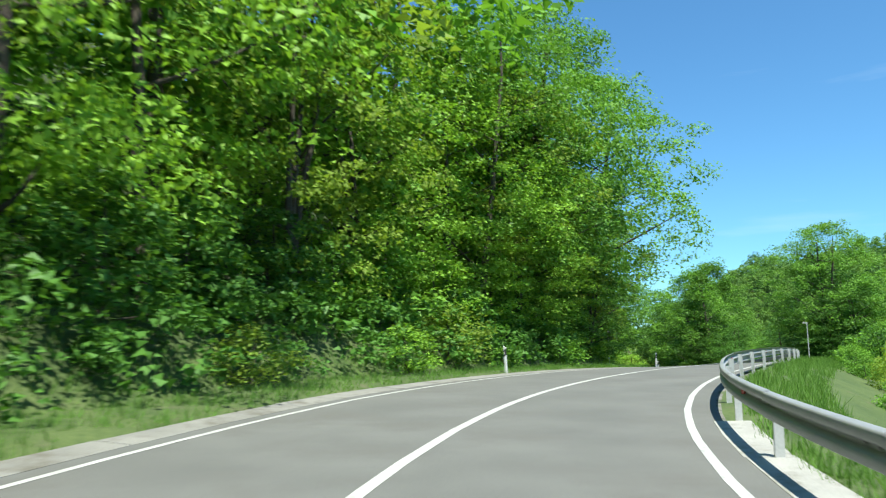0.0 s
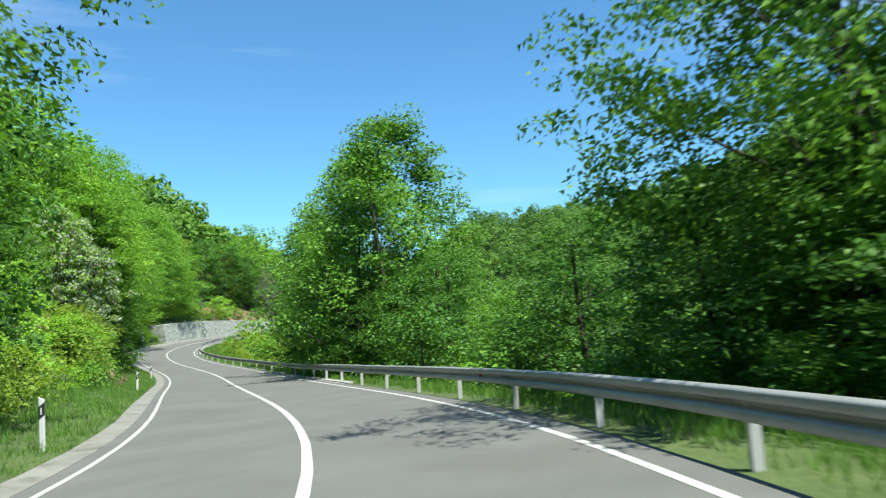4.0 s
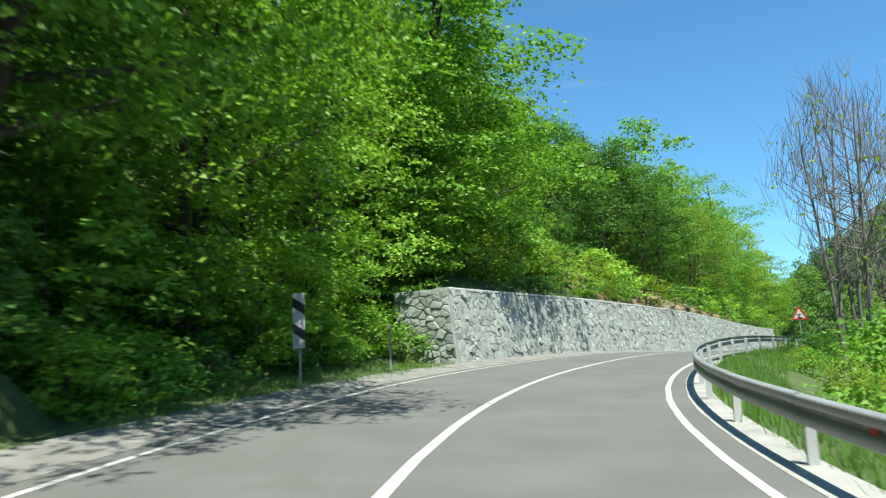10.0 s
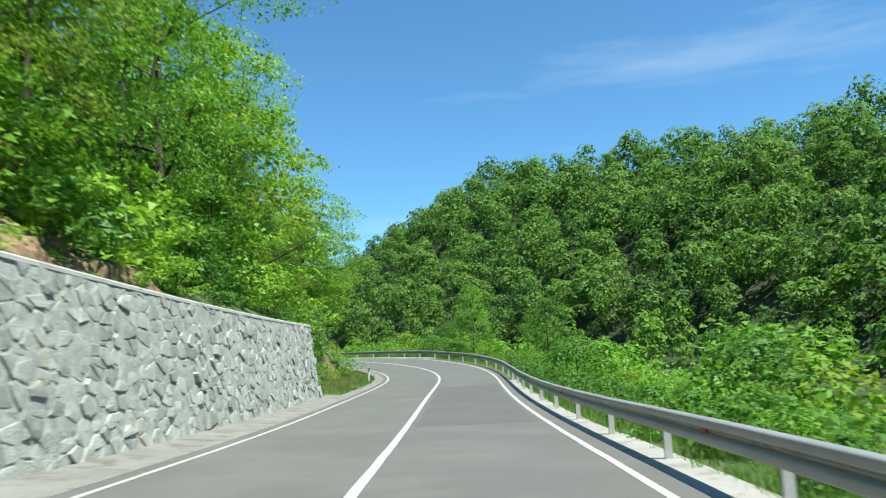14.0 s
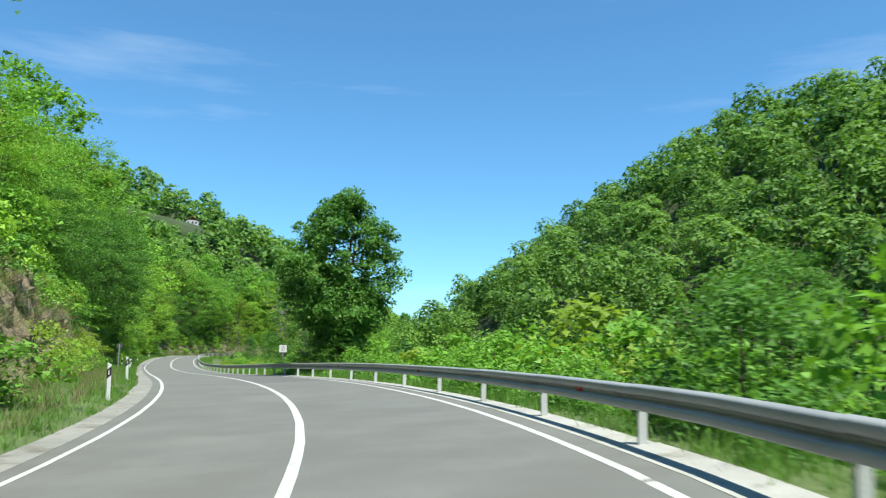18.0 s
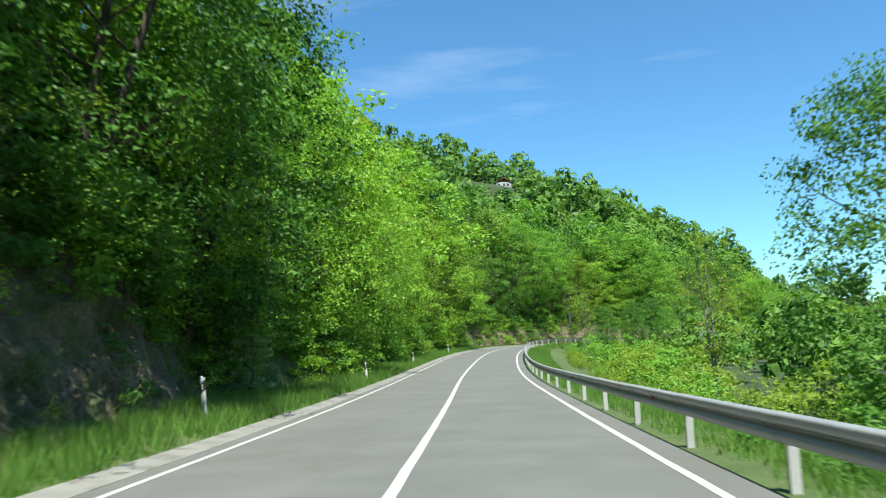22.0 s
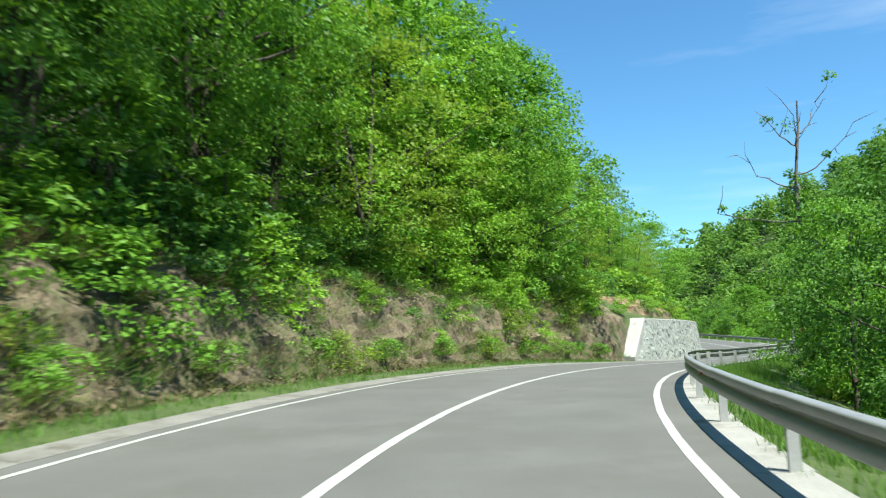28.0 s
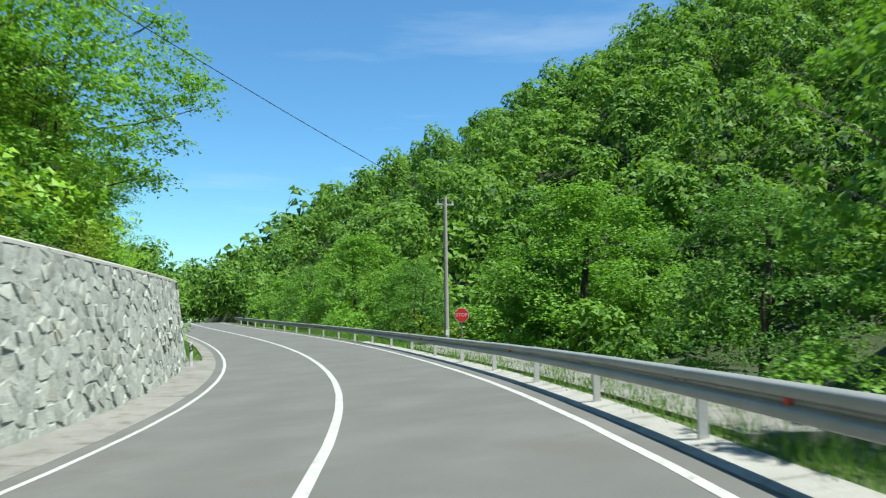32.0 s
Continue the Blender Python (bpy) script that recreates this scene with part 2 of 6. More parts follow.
M_EARTH = surface("bare_earth", (0.1766, 0.107, 0.05885), (0.2782, 0.198, 0.1177), 0.8, 0.95, 0, 0.9, 6, 0.12, dirt=(0.0535, 0.0749, 0.0214), dirt_scale=0.7, dirt_at=0.53)
M_ROCK = surface("rock_face", (0.062, 0.048, 0.030), (0.235, 0.185, 0.118), 1.6, 0.92, 0, 1.0, 9, 0.12, dirt=(0.05, 0.07, 0.02), dirt_scale=0.8, dirt_at=0.54)
M_SHOULDER = surface("shoulder_dirt", (0.105, 0.100, 0.088), (0.19, 0.184, 0.165), 1.3, 0.95, 0, 0.9, 22, 0.05, dirt=(0.04815, 0.06955, 0.01873), dirt_scale=1.1, dirt_at=0.52)
M_GRAVEL = surface("gravel", (0.2247, 0.2033, 0.1605), (0.321, 0.2943, 0.2461), 1.5, 0.95, 0, 0.8, 40, 0.03)
M_BARK = surface("bark", (0.03745, 0.02943, 0.0214), (0.09095, 0.0749, 0.05885), 2.0, 0.95, 0, 0.9, 18, 0.03)
M_PALEBARK = surface("pale_bark", (0.1177, 0.107, 0.09095), (0.1926, 0.1766, 0.1552), 2.0, 0.95, 0, 0.9, 18, 0.03)
M_STEEL = surface("galvanised_steel", (0.255, 0.262, 0.258), (0.335, 0.341, 0.335), 1.5, 0.46, 0.3, 0.1, 30, 0.003, dirt=(0.22, 0.222, 0.215), dirt_scale=0.8, dirt_at=0.66)
M_POST = surface("post_steel", (0.37, 0.376, 0.368), (0.47, 0.476, 0.466), 2.0, 0.6, 0.1, 0.1, 30, 0.003)
M_WHITE = plain("white_plastic", (0.592, 0.592, 0.5846), 0.45)
M_BLACK = plain("black_plastic", (0.02, 0.02, 0.022), 0.5)
M_RED = plain("red_sheet", (0.585, 0.0225, 0.0225), 0.4, 0, 0.08)
M_REFLEX = plain("red_reflector", (0.4125, 0.0225, 0.015), 0.25)
M_SIGNWHITE = plain("white_sheet", (0.5772, 0.5772, 0.5624), 0.4, 0, 0.05)
M_GREYMETAL = plain("grey_metal", (0.3224, 0.3286, 0.3286), 0.55, 0.3)
M_DARKBACK = plain("sign_back", (0.0856, 0.09095, 0.09095), 0.6, 0.3)
M_POLE = surface("pole_concrete", (0.2782, 0.2621, 0.2247), (0.3531, 0.3371, 0.2996), 1.4, 0.9, 0, 0.4, 30, 0.01)
M_CABLE = plain("cable", (0.015, 0.015, 0.015), 0.6)
M_ROOF = plain("roof_tile", (0.1926, 0.0749, 0.0428), 0.8)
M_PLASTER = plain("plaster", (0.3959, 0.3852, 0.3638), 0.85)
L_BRIGHT = leafy("leaf_bright", (0.026, 0.082, 0.010), (0.215, 0.385, 0.044), 0.25, 0.75)
L_MID = leafy("leaf_mid", (0.018, 0.060, 0.010), (0.146, 0.300, 0.038), 0.25, 0.75)
# the darker leaf tone also carries shade of the wood and behind the barrier
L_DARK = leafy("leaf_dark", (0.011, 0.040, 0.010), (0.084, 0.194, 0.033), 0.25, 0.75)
L_YELLOW = leafy("leaf_yellow_green", (0.048, 0.088, 0.013), (0.206, 0.300, 0.044), 0.25, 0.6, 0.42, 0.6, 1.4)
L_BLOSSOM = leafy("blossom", (0.2247, 0.2675, 0.1926), (0.3852, 0.4173, 0.3424), 0.5, 0.2, 0.25, 0.6, 1.0)
L_FOREST = leafy("leaf_forest", (0.012, 0.044, 0.011), (0.080, 0.186, 0.034), 0.15, 0.0, 0.36, 0.6, 1.3, 0.17, (0.140, 0.262, 0.043))
L_HILL = leafy("leaf_hill", (0.014, 0.050, 0.015), (0.075, 0.172, 0.037), 0.13, 0.0, 0.36, 0.6, 1.3, 0.15, (0.128, 0.236, 0.047))
L_GRASS = leafy("grass_blade", (0.050, 0.122, 0.018), (0.140, 0.265, 0.050), 0.5, 0.0, 0.35, 0.6, 1.3)
L_DRY = leafy("dry_grass", (0.1391, 0.1177, 0.0535), (0.2247, 0.198, 0.107), 0.8, 0.0, 0.25)

# ---------------------------------------------------------------- the road's line
HEADING = 0.012288
BEND_STEP, GRADE_STEP, ROAD_START, ROAD_END = 8.0, 16.0, -32, 656
BEND = [.010006, .005835, .001503, -.003189, -.008542, -.014837, -.017933, -.011348, -.003983, .000165, .002516, .006840, .012439, .015326, .013849,
    .008566, .001947, -.001686, -.000703, .002696, .004253, .004460, .006308, .002596, -.003465, -.007767, -.011535, -.013871, -.014297, -.012578,
    -.010627, -.006343, -.002081, .000588, .000701, .000073, .000304, -.000259, -.001544, -.001544, .003485, .012410, .016231, .013724, .013375,
    .011688, .009435, .005544, .001945, .000206, -.000621, -.000423, -.000403, .000004, .000394, .000461, -.000798, -.002101, -.001916, -.001498,
    -.001713, -.002731, -.004632, -.008701, -.014153, -.017435, -.016305, -.011482, -.009614, -.013076, -.011862, -.004096, .002661, .006764, .009343,
    .009553, .009117, .008016, .007651, .006809, .005210, .003085, .001041, -.000824, -.002517, -.004225, -.005960]
GRADE = [.02403, .02499, .02695, .02972, .00950, -.00701, -.02727, -.04105, -.03855, -.04131, -.02403, -.01012, .01963, .03525, .03472, .02762,
    -.00805, -.02196, -.03870, -.01556, -.00244, .01811, .01778, .00656, -.01226, -.01983, -.01804, -.01173, -.00427, .01265, .02579, .02477, .02120,
    -.00406, -.03316, -.04876, -.04358, -.03871, -.02770, -.00772, -.00029, .00275, .00347, .00333]
BANK = [-.01136, .00124, .01222, .01840, -.00387, -.03867, -.06718, -.04862, -.02528, -.01967, -.01201, -.00668, .00818, .02694, .04055, .03143,
    .02229, .01864, .00676, -.00383, -.01916, -.05422, -.07738, -.04072, -.01430, -.00453, .01016, .01508, .01240, .00548, -.00704, -.01825, -.00935,
    .01067, .01384, .01330, -.03386, -.06252, -.06072, -.04751, -.03125, -.01543, -.00145, .01142]
HALF = 3.485           # from the centre line to an edge line
S = np.arange(ROAD_START, ROAD_END, 1.0)
_k = np.interp(S, ROAD_START + BEND_STEP * np.arange(len(BEND)), BEND)
_i0 = -ROAD_START
PSI = np.cumsum(_k) - 0.5 * _k
PSI = PSI - PSI[_i0] + HEADING
RX, RY = np.cumsum(-np.sin(PSI)), np.cumsum(np.cos(PSI))
RZ = np.cumsum(np.interp(S, ROAD_START + GRADE_STEP * np.arange(len(GRADE)), GRADE))
RX, RY, RZ = RX - RX[_i0], RY - RY[_i0], RZ - RZ[_i0]
RB = np.interp(S, ROAD_START + GRADE_STEP * np.arange(len(BANK)), BANK)


# the line carried on straight past both ends, for the lie of the land
_e = np.arange(1, 300, 4.0)
EX = np.concatenate([RX[0] + np.sin(PSI[0]) * _e[::-1], RX, RX[-1] - np.sin(PSI[-1]) * _e])
EY = np.concatenate([RY[0] - np.cos(PSI[0]) * _e[::-1], RY, RY[-1] + np.cos(PSI[-1]) * _e])
EP = np.concatenate([np.full(len(_e), PSI[0]), PSI, np.full(len(_e), PSI[-1])])
ES = np.concatenate([S[0] - _e[::-1], S, S[-1] + _e])


def at(s, d, h=0.0):
    """World place at s metres along the road, d metres to the left of its centre, h above the road's own slope."""
    q = np.interp(s, S, PSI)
    return np.stack([np.interp(s, S, RX) - np.cos(q) * d, np.interp(s, S, RY) - np.sin(q) * d,
                     np.interp(s, S, RZ) + np.interp(s, S, RB) * np.clip(d, -6, 6) + h], -1)


def heading(s):
    return math.degrees(float(np.interp(s, S, PSI)))


def nearest(x, y):
    """s and d of the road's point nearest to each place."""
    x, y = np.asarray(x, float), np.asarray(y, float)
    ss, dd = np.empty(x.shape), np.empty(x.shape)
    for a in range(0, len(x), 8000):
        b = slice(a, a + 8000)
        j = ((x[b, None] - EX[None]) ** 2 + (y[b, None] - EY[None]) ** 2).argmin(1)
        dx, dy = x[b] - EX[j], y[b] - EY[j]
        ss[b] = ES[j] - np.sin(EP[j]) * dx + np.cos(EP[j]) * dy
        dd[b] = -np.cos(EP[j]) * dx - np.sin(EP[j]) * dy
        far = np.abs(ss[b] - ES[j]) > 3
        dd[b] = np.where(far, np.sign(dd[b]) * np.hypot(dx, dy), dd[b])
    return np.clip(ss, ROAD_START, ROAD_END - 1), dd


# along s: where the uphill cut begins, how high it is, how wide it is
CUT = np.array([(-32, 7.0, 1.5, 2), (20, 6.6, 1.6, 2), (46, 6.6, 1.2, 2), (54, 8.5, 0.6, 3), (72, 8.5, 0.6, 3), (84, 8, 1.2, 3), (112, 8, 1.5, 3), (124, 7.4, 3.6, 2.6),
                (143, 7.4, 3.4, 2.6), (154.5, 6.4, 1.8, 2), (156.5, 5.75, 1.7, 0.3), (182.5, 5.75, 1.8, 0.3), (184.5, 6.4, 1.0, 2), (202.9, 6.8, 0.8, 2.5), (204.6, 5.75, 3.0, 0.3),
                (278, 5.75, 3.0, 0.3), (281, 7, 1.4, 2), (296, 7.5, 2.2, 2), (305, 7.2, 5.0, 2.4), (345, 8.0, 4.6, 2.4), (372, 8.0, 4.2, 2.1), (400, 7.6, 4.0, 2.0), (409, 7.4, 2.0, 2), (440, 7.2, 1.5, 2),
                (470, 7.0, 1.5, 2), (488, 6.2, 2.4, 1.8), (538, 6.6, 2.6, 1.8), (544.5, 5.9, 3.0, 0.5), (547, 5.9, 3.1, 0.3), (590, 5.9, 3.2, 0.3), (596, 7, 1.5, 2), (656, 7, 1.5, 2)])
# crest lines of the hills across the valley: x, y, height
RIDGES = [[(225, -60, 32), (205, 50, 60), (166, 180, 55), (160, 240, 39), (160, 330, 37), (156, 390, 44), (146, 450, 51), (110, 522, 14)],
          [(255, 540, 74), (200, 615, 59), (172, 680, 36), (140, 760, 8)]]


# the spur that closes the view up the valley
SPUR = [(-110, 640, 86), (-64, 648, 78), (-27, 655, 68), (5, 655, 52), (31, 650, 38), (57, 646, 25), (80, 646, 18), (105, 650, 0)]


def wobble(x, y, k=1.0):
    return (np.sin(x * 0.11 * k + 1.3) * np.cos(y * 0.13 * k + 0.4) + 0.5 * np.sin(x * 0.29 * k + y * 0.23 * k) + 0.35 * np.cos(x * 0.61 * k - y * 0.53 * k)) / 1.85


def hills(x, y, lines=RIDGES):
    z = np.full(np.shape(x), -50.0)
    for line in lines:
        for (x0, y0, h0), (x1, y1, h1) in zip(line, line[1:]):
            u = np.clip(((x - x0) * (x1 - x0) + (y - y0) * (y1 - y0)) / ((x1 - x0) ** 2 + (y1 - y0) ** 2), 0, 1)
            r = np.hypot(x - x0 - u * (x1 - x0), y - y0 - u * (y1 - y0))
            z = np.maximum(z, h0 + u * (h1 - h0) - 0.72 * np.sqrt(r * r + 60) + 4)
    return z


def land(x, y):
    """Height of the ground anywhere off the road."""
    x, y = np.asarray(x, float), np.asarray(y, float)
    s, d = nearest(x, y)
    toe, high, wide = (np.interp(s, CUT[:, 0], CUT[:, i]) for i in (1, 2, 3))
    w = wobble(x, y, 2.0)
    base = np.interp(s, S, RZ) + np.interp(s, S, RB) * np.clip(d, -6, 6)
    u = np.clip((d - toe) / wide, 0, 1)
    up = d - toe - wide
    soft = np.clip((wide - 0.3) / 1.0, 0, 1)
    left = -0.03 + 0.09 * np.clip((d - 4.5) / 0.4, 0, 1) + 0.05 * np.clip(d - 4.6, 0, 3) * soft + high * (u * u * (3 - 2 * u)) + w * 0.35 * np.clip((d - 5.5) / 3, 0, 1) * soft
    left = left + (0.66 * np.clip(up, 0, 45) + 0.28 * np.clip(up - 45, 0, 90)) * np.interp(s, [0, 505, 545, 575, 605], [1, 1, 0.80, 0.84, 1.15]) + 1.6 * wobble(x, y, 0.5) * np.clip(up / 12, 0, 1)
    r = -d
    right = -0.02 - 0.12 * np.clip(r - 4.6, 0, 1.4) - 0.42 * np.clip(r - 6.0, 0, 7.5) + w * 0.25 * np.clip((r - 5) / 3, 0, 1)
    z = base + np.where(d > 0, left, right)
    z = np.where(d > 0, z, np.maximum(z, hills(x, y)))
    z = z + 8.0 * np.exp(-((x + 10) ** 2 + (y - 610) ** 2) / 900.0)
    return np.maximum(z, hills(x, y, [SPUR]) - 2.5 * np.clip(24 - np.abs(d), 0, 24)) - 0.10 * np.clip(y - 700, 0, 350)


# ---------------------------------------------------------------- mesh helpers
def mesh_of(name, verts, faces, mats, smooth=False, which=None):
    """A mesh from arrays; faces all with the same number of corners, or a list of such arrays."""
    verts = np.asarray(verts, np.float32)
    groups = faces if isinstance(faces, list) else [faces]
    groups = [np.asarray(g, np.int32) for g in groups if len(g)]
    me = bpy.data.meshes.new(name)
    me.vertices.add(len(verts))
    me.vertices.foreach_set("co", verts.ravel())
    loops = np.concatenate([g.ravel() for g in groups])
    sizes = np.concatenate([np.full(len(g), g.shape[1], np.int32) for g in groups])
    me.loops.add(len(loops))
    me.loops.foreach_set("vertex_index", loops)
    me.polygons.add(len(sizes))
    me.polygons.foreach_set("loop_start", np.concatenate([[0], np.cumsum(sizes)[:-1]]).astype(np.int32))
    me.polygons.foreach_set("use_smooth", np.full(len(sizes), bool(smooth)))
    for m in (mats if isinstance(mats, (list, tuple)) else [mats]):
        me.materials.append(m)
    if which is not None:
        me.polygons.foreach_set("material_index", np.asarray(which, np.int32))
    me.update(calc_edges=True)
    return me


def under(ob, parent):
    ob.parent = parent
    return ob


def part(name, bm, material, parent, label=""):
    """Links a bmesh as one mesh object under a thing or under a part."""
    me = bpy.data.meshes.new(name)
    bm.to_mesh(me)
    bm.free()
    me.materials.append(material)
    ob = under(new(name, me), parent)
    return tagged(ob, label)


def thing(name, label, category, group="", kind="", m=None):
    ob = tagged(new(name), label, category, group, kind)
    ob.empty_display_size = 0.2
    if m is not None:
        ob.matrix_basis = m
    return ob


def box(x0, x1, y0, y1, z0, z1, bev=0.0, bm=None):
    bm = bm or bmesh.new()
    vs = bmesh.ops.create_cube(bm, size=1)["verts"]
    for v in vs:
        v.co = Vector(((x0 + x1) / 2 + v.co.x * (x1 - x0), (y0 + y1) / 2 + v.co.y * (y1 - y0), (z0 + z1) / 2 + v.co.z * (z1 - z0)))
    if bev:
        es = list({e for v in vs for e in v.link_edges})
        bmesh.ops.bevel(bm, geom=es, offset=bev, segments=1, affect="EDGES")
    return bm


def rod(r0, r1, z0, z1, n=12, bm=None, x=0.0, y=0.0):
    bm = bm or bmesh.new()
    vs = bmesh.ops.create_cone(bm, cap_ends=True, segments=n, radius1=r0, radius2=r1, depth=z1 - z0)["verts"]
    bmesh.ops.translate(bm, verts=vs, vec=(x, y, (z0 + z1) / 2))
    return bm


def plate(outline, y0, y1):
    """A flat plate in the xz plane between y0 and y1."""
    bm = bmesh.new()
    a = [bm.verts.new((x, y0, z)) for x, z in outline]
    b = [bm.verts.new((x, y1, z)) for x, z in outline]
    bm.faces.new(a)
    bm.faces.new(b[::-1])
    for i in range(len(a)):
        j = (i + 1) % len(a)
        bm.faces.new((a[j], a[i], b[i], b[j]))
    bmesh.ops.recalc_face_normals(bm, faces=bm.faces)
    return bm


def strip(name, s, rows, mats, which=None, smooth=True):
    """A sheet along the road: s positions; rows of (d, h), each a number or an array over s."""
    s = np.asarray(s, float)
    pts = np.stack([at(s, np.broadcast_to(d, s.shape), np.broadcast_to(h, s.shape)) for d, h in rows], 1)
    n, k = pts.shape[:2]
    i = (np.arange(n - 1)[:, None] * k + np.arange(k - 1)[None]).ravel()
    f = np.stack([i, i + k, i + k + 1, i + 1], 1)
    return mesh_of(name, pts.reshape(-1, 3), f[:, ::-1], mats, smooth)


def solid(name, s, ring, mats):
    """A bar along the road with closed ends; ring: (d, h) corners of its section, each a number or an array over s."""
    s = np.asarray(s, float)
    pts = np.stack([at(s, np.broadcast_to(d, s.shape), np.broadcast_to(h, s.shape)) for d, h in ring], 1)
    n, k = pts.shape[:2]
    i, j = np.meshgrid(np.arange(n - 1), np.arange(k), indexing="ij")
    f = np.stack([i * k + j, i * k + (j + 1) % k, (i + 1) * k + (j + 1) % k, (i + 1) * k + j], -1).reshape(-1, 4)
    ends = np.stack([np.arange(k)[::-1], (n - 1) * k + np.arange(k)])
    return mesh_of(name, pts.reshape(-1, 3), [f, ends], mats, False)


def tube(path, radii, n=6):
    """Verts and quads of a tapered tube along a path."""
    path, radii = np.asarray(path, float), np.asarray(radii, float)
    t = np.gradient(path, axis=0)
    t /= np.linalg.norm(t, axis=1)[:, None] + 1e-9
    ref = np.where(np.abs(t[:, 2:3]) > 0.9, np.array([[1.0, 0, 0]]), np.array([[0, 0, 1.0]]))
    a = np.cross(t, ref)
    a /= np.linalg.norm(a, axis=1)[:, None] + 1e-9
    b = np.cross(t, a)
    ang = np.linspace(0, 2 * math.pi, n, endpoint=False)
    v = path[:, None] + radii[:, None, None] * (np.cos(ang)[None, :, None] * a[:, None] + np.sin(ang)[None, :, None] * b[:, None])
    m = len(path)
    i, j = np.meshgrid(np.arange(m - 1), np.arange(n), indexing="ij")
    f = np.stack([i * n + j, i * n + (j + 1) % n, (i + 1) * n + (j + 1) % n, (i + 1) * n + j], -1).reshape(-1, 4)
    return v.reshape(-1, 3), f


def join(pieces):
    vs, fs, k = [], [], 0
    for v, f in pieces:
        vs.append(v)
        fs.append(f + k)
        k += len(v)
    return np.concatenate(vs), np.concatenate(fs)


# ---------------------------------------------------------------- ground, road and markings
def axis_of(lo, hi, step, out):
    inner = np.arange(lo, hi + step, step)
    grow = np.cumsum(step * 1.35 ** np.arange(1, 24))
    grow = grow[grow < out]
    return np.concatenate([lo - grow[::-1], inner, inner[-1] + grow])


gx, gy = axis_of(-90, 240, 4.0, 2400), axis_of(-70, 760, 4.0, 2400)
X, Y = np.meshgrid(gx, gy, indexing="ij")
X, Y = X.ravel(), Y.ravel()
_s, _d = nearest(X, Y)
Z = land(X, Y) - 4.5 * np.clip((15.5 - np.abs(_d)) / 3, 0, 1)
Z = np.minimum(Z, 75) - np.clip(np.hypot(X - 60, Y - 300) - 600, 0, 1e9) * 0.02
nx, ny = len(gx), len(gy)
i, j = np.meshgrid(np.arange(nx - 1), np.arange(ny - 1), indexing="ij")
F = np.stack([i * ny + j, (i + 1) * ny + j, (i + 1) * ny + j + 1, i * ny + j + 1], -1).reshape(-1, 4)
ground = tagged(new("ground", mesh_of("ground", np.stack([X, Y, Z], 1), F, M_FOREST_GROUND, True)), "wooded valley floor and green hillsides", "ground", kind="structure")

SS = np.arange(ROAD_START, ROAD_END - 1, 2.0)
road = tagged(new("road", strip("road", SS, [(d, 0.0) for d in (-4.0, -3.5, -1.75, 0, 1.75, 3.5, 4.0)], M_ASPHALT)),
              "pale grey worn asphalt of a two-lane country road", "road", kind="structure")


def verge(name, label, ds):
    pts = []
    for d in ds:
        p = at(SS, np.full(SS.shape, d))
        p[:, 2] = land(p[:, 0], p[:, 1]) if abs(d) > 4.2 else p[:, 2] - 0.05
        pts.append(p)
    pts = np.stack(pts, 1)
    n, k = pts.shape[:2]
    i = (np.arange(n - 1)[:, None] * k + np.arange(k - 1)[None]).ravel()
    f = np.stack([i, i + k, i + k + 1, i + 1], 1)
    sm = SS[i // k]
    dm = np.abs(np.array(ds))[i % k]
    toe = np.interp(sm, CUT[:, 0], CUT[:, 1])
    kind = np.zeros(len(i), int)
    if ds[1] < 0:
        kind = np.where(dm < 4.1, 4, kind)
    else:
        rockish = ((sm > 300) & (sm < 406)) | ((sm > 486) & (sm < 545))
        earth = ((sm > 122) & (sm < 143)) | ((sm > 230) & (sm < 250)) | ((sm > 306) & (sm < 358)) | ((sm > 488) & (sm < 536))
        kind = np.where(earth & (dm > toe - 1.0) & (dm < toe + 5.5), np.where(sm < 260, 1, 5), kind)
        kind = np.where(rockish & (dm > toe - 0.2) & (dm < toe + 2.4), 2, kind)
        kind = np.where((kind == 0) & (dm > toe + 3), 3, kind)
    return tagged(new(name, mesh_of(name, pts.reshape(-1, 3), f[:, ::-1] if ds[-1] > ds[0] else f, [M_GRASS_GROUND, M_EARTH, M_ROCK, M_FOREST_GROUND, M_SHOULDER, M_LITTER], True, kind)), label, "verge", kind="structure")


LEFT_D = [3.9, 4.1, 4.5, 5.0, 5.5, 5.8, 6.1, 6.6, 7.2, 7.8, 8.4, 9.0, 9.8, 10.8, 12, 13.5, 15.5]
verge("verge_uphill", "grassy verge and earth bank rising into the woods", LEFT_D)
verge("verge_valley", "grassy verge falling to the valley behind the crash barrier", [-3.9, -4.1, -4.6, -5.2, -6, -7, -8.5, -10.5, -13, -15.5])


def lattice(x, y, seed):
    """Smooth value noise from a lattice of random numbers, 0 to 1."""
    g = np.random.RandomState(seed).uniform(size=(64, 64))
    i, j = np.floor(x).astype(int), np.floor(y).astype(int)
    u, v = x - i, y - j
    u, v = u * u * (3 - 2 * u), v * v * (3 - 2 * v)
    c = lambda a, b: g[(i + a) % 64, (j + b) % 64]
    return (c(0, 0) * (1 - u) + c(1, 0) * u) * (1 - v) + (c(0, 1) * (1 - u) + c(1, 1) * u) * v


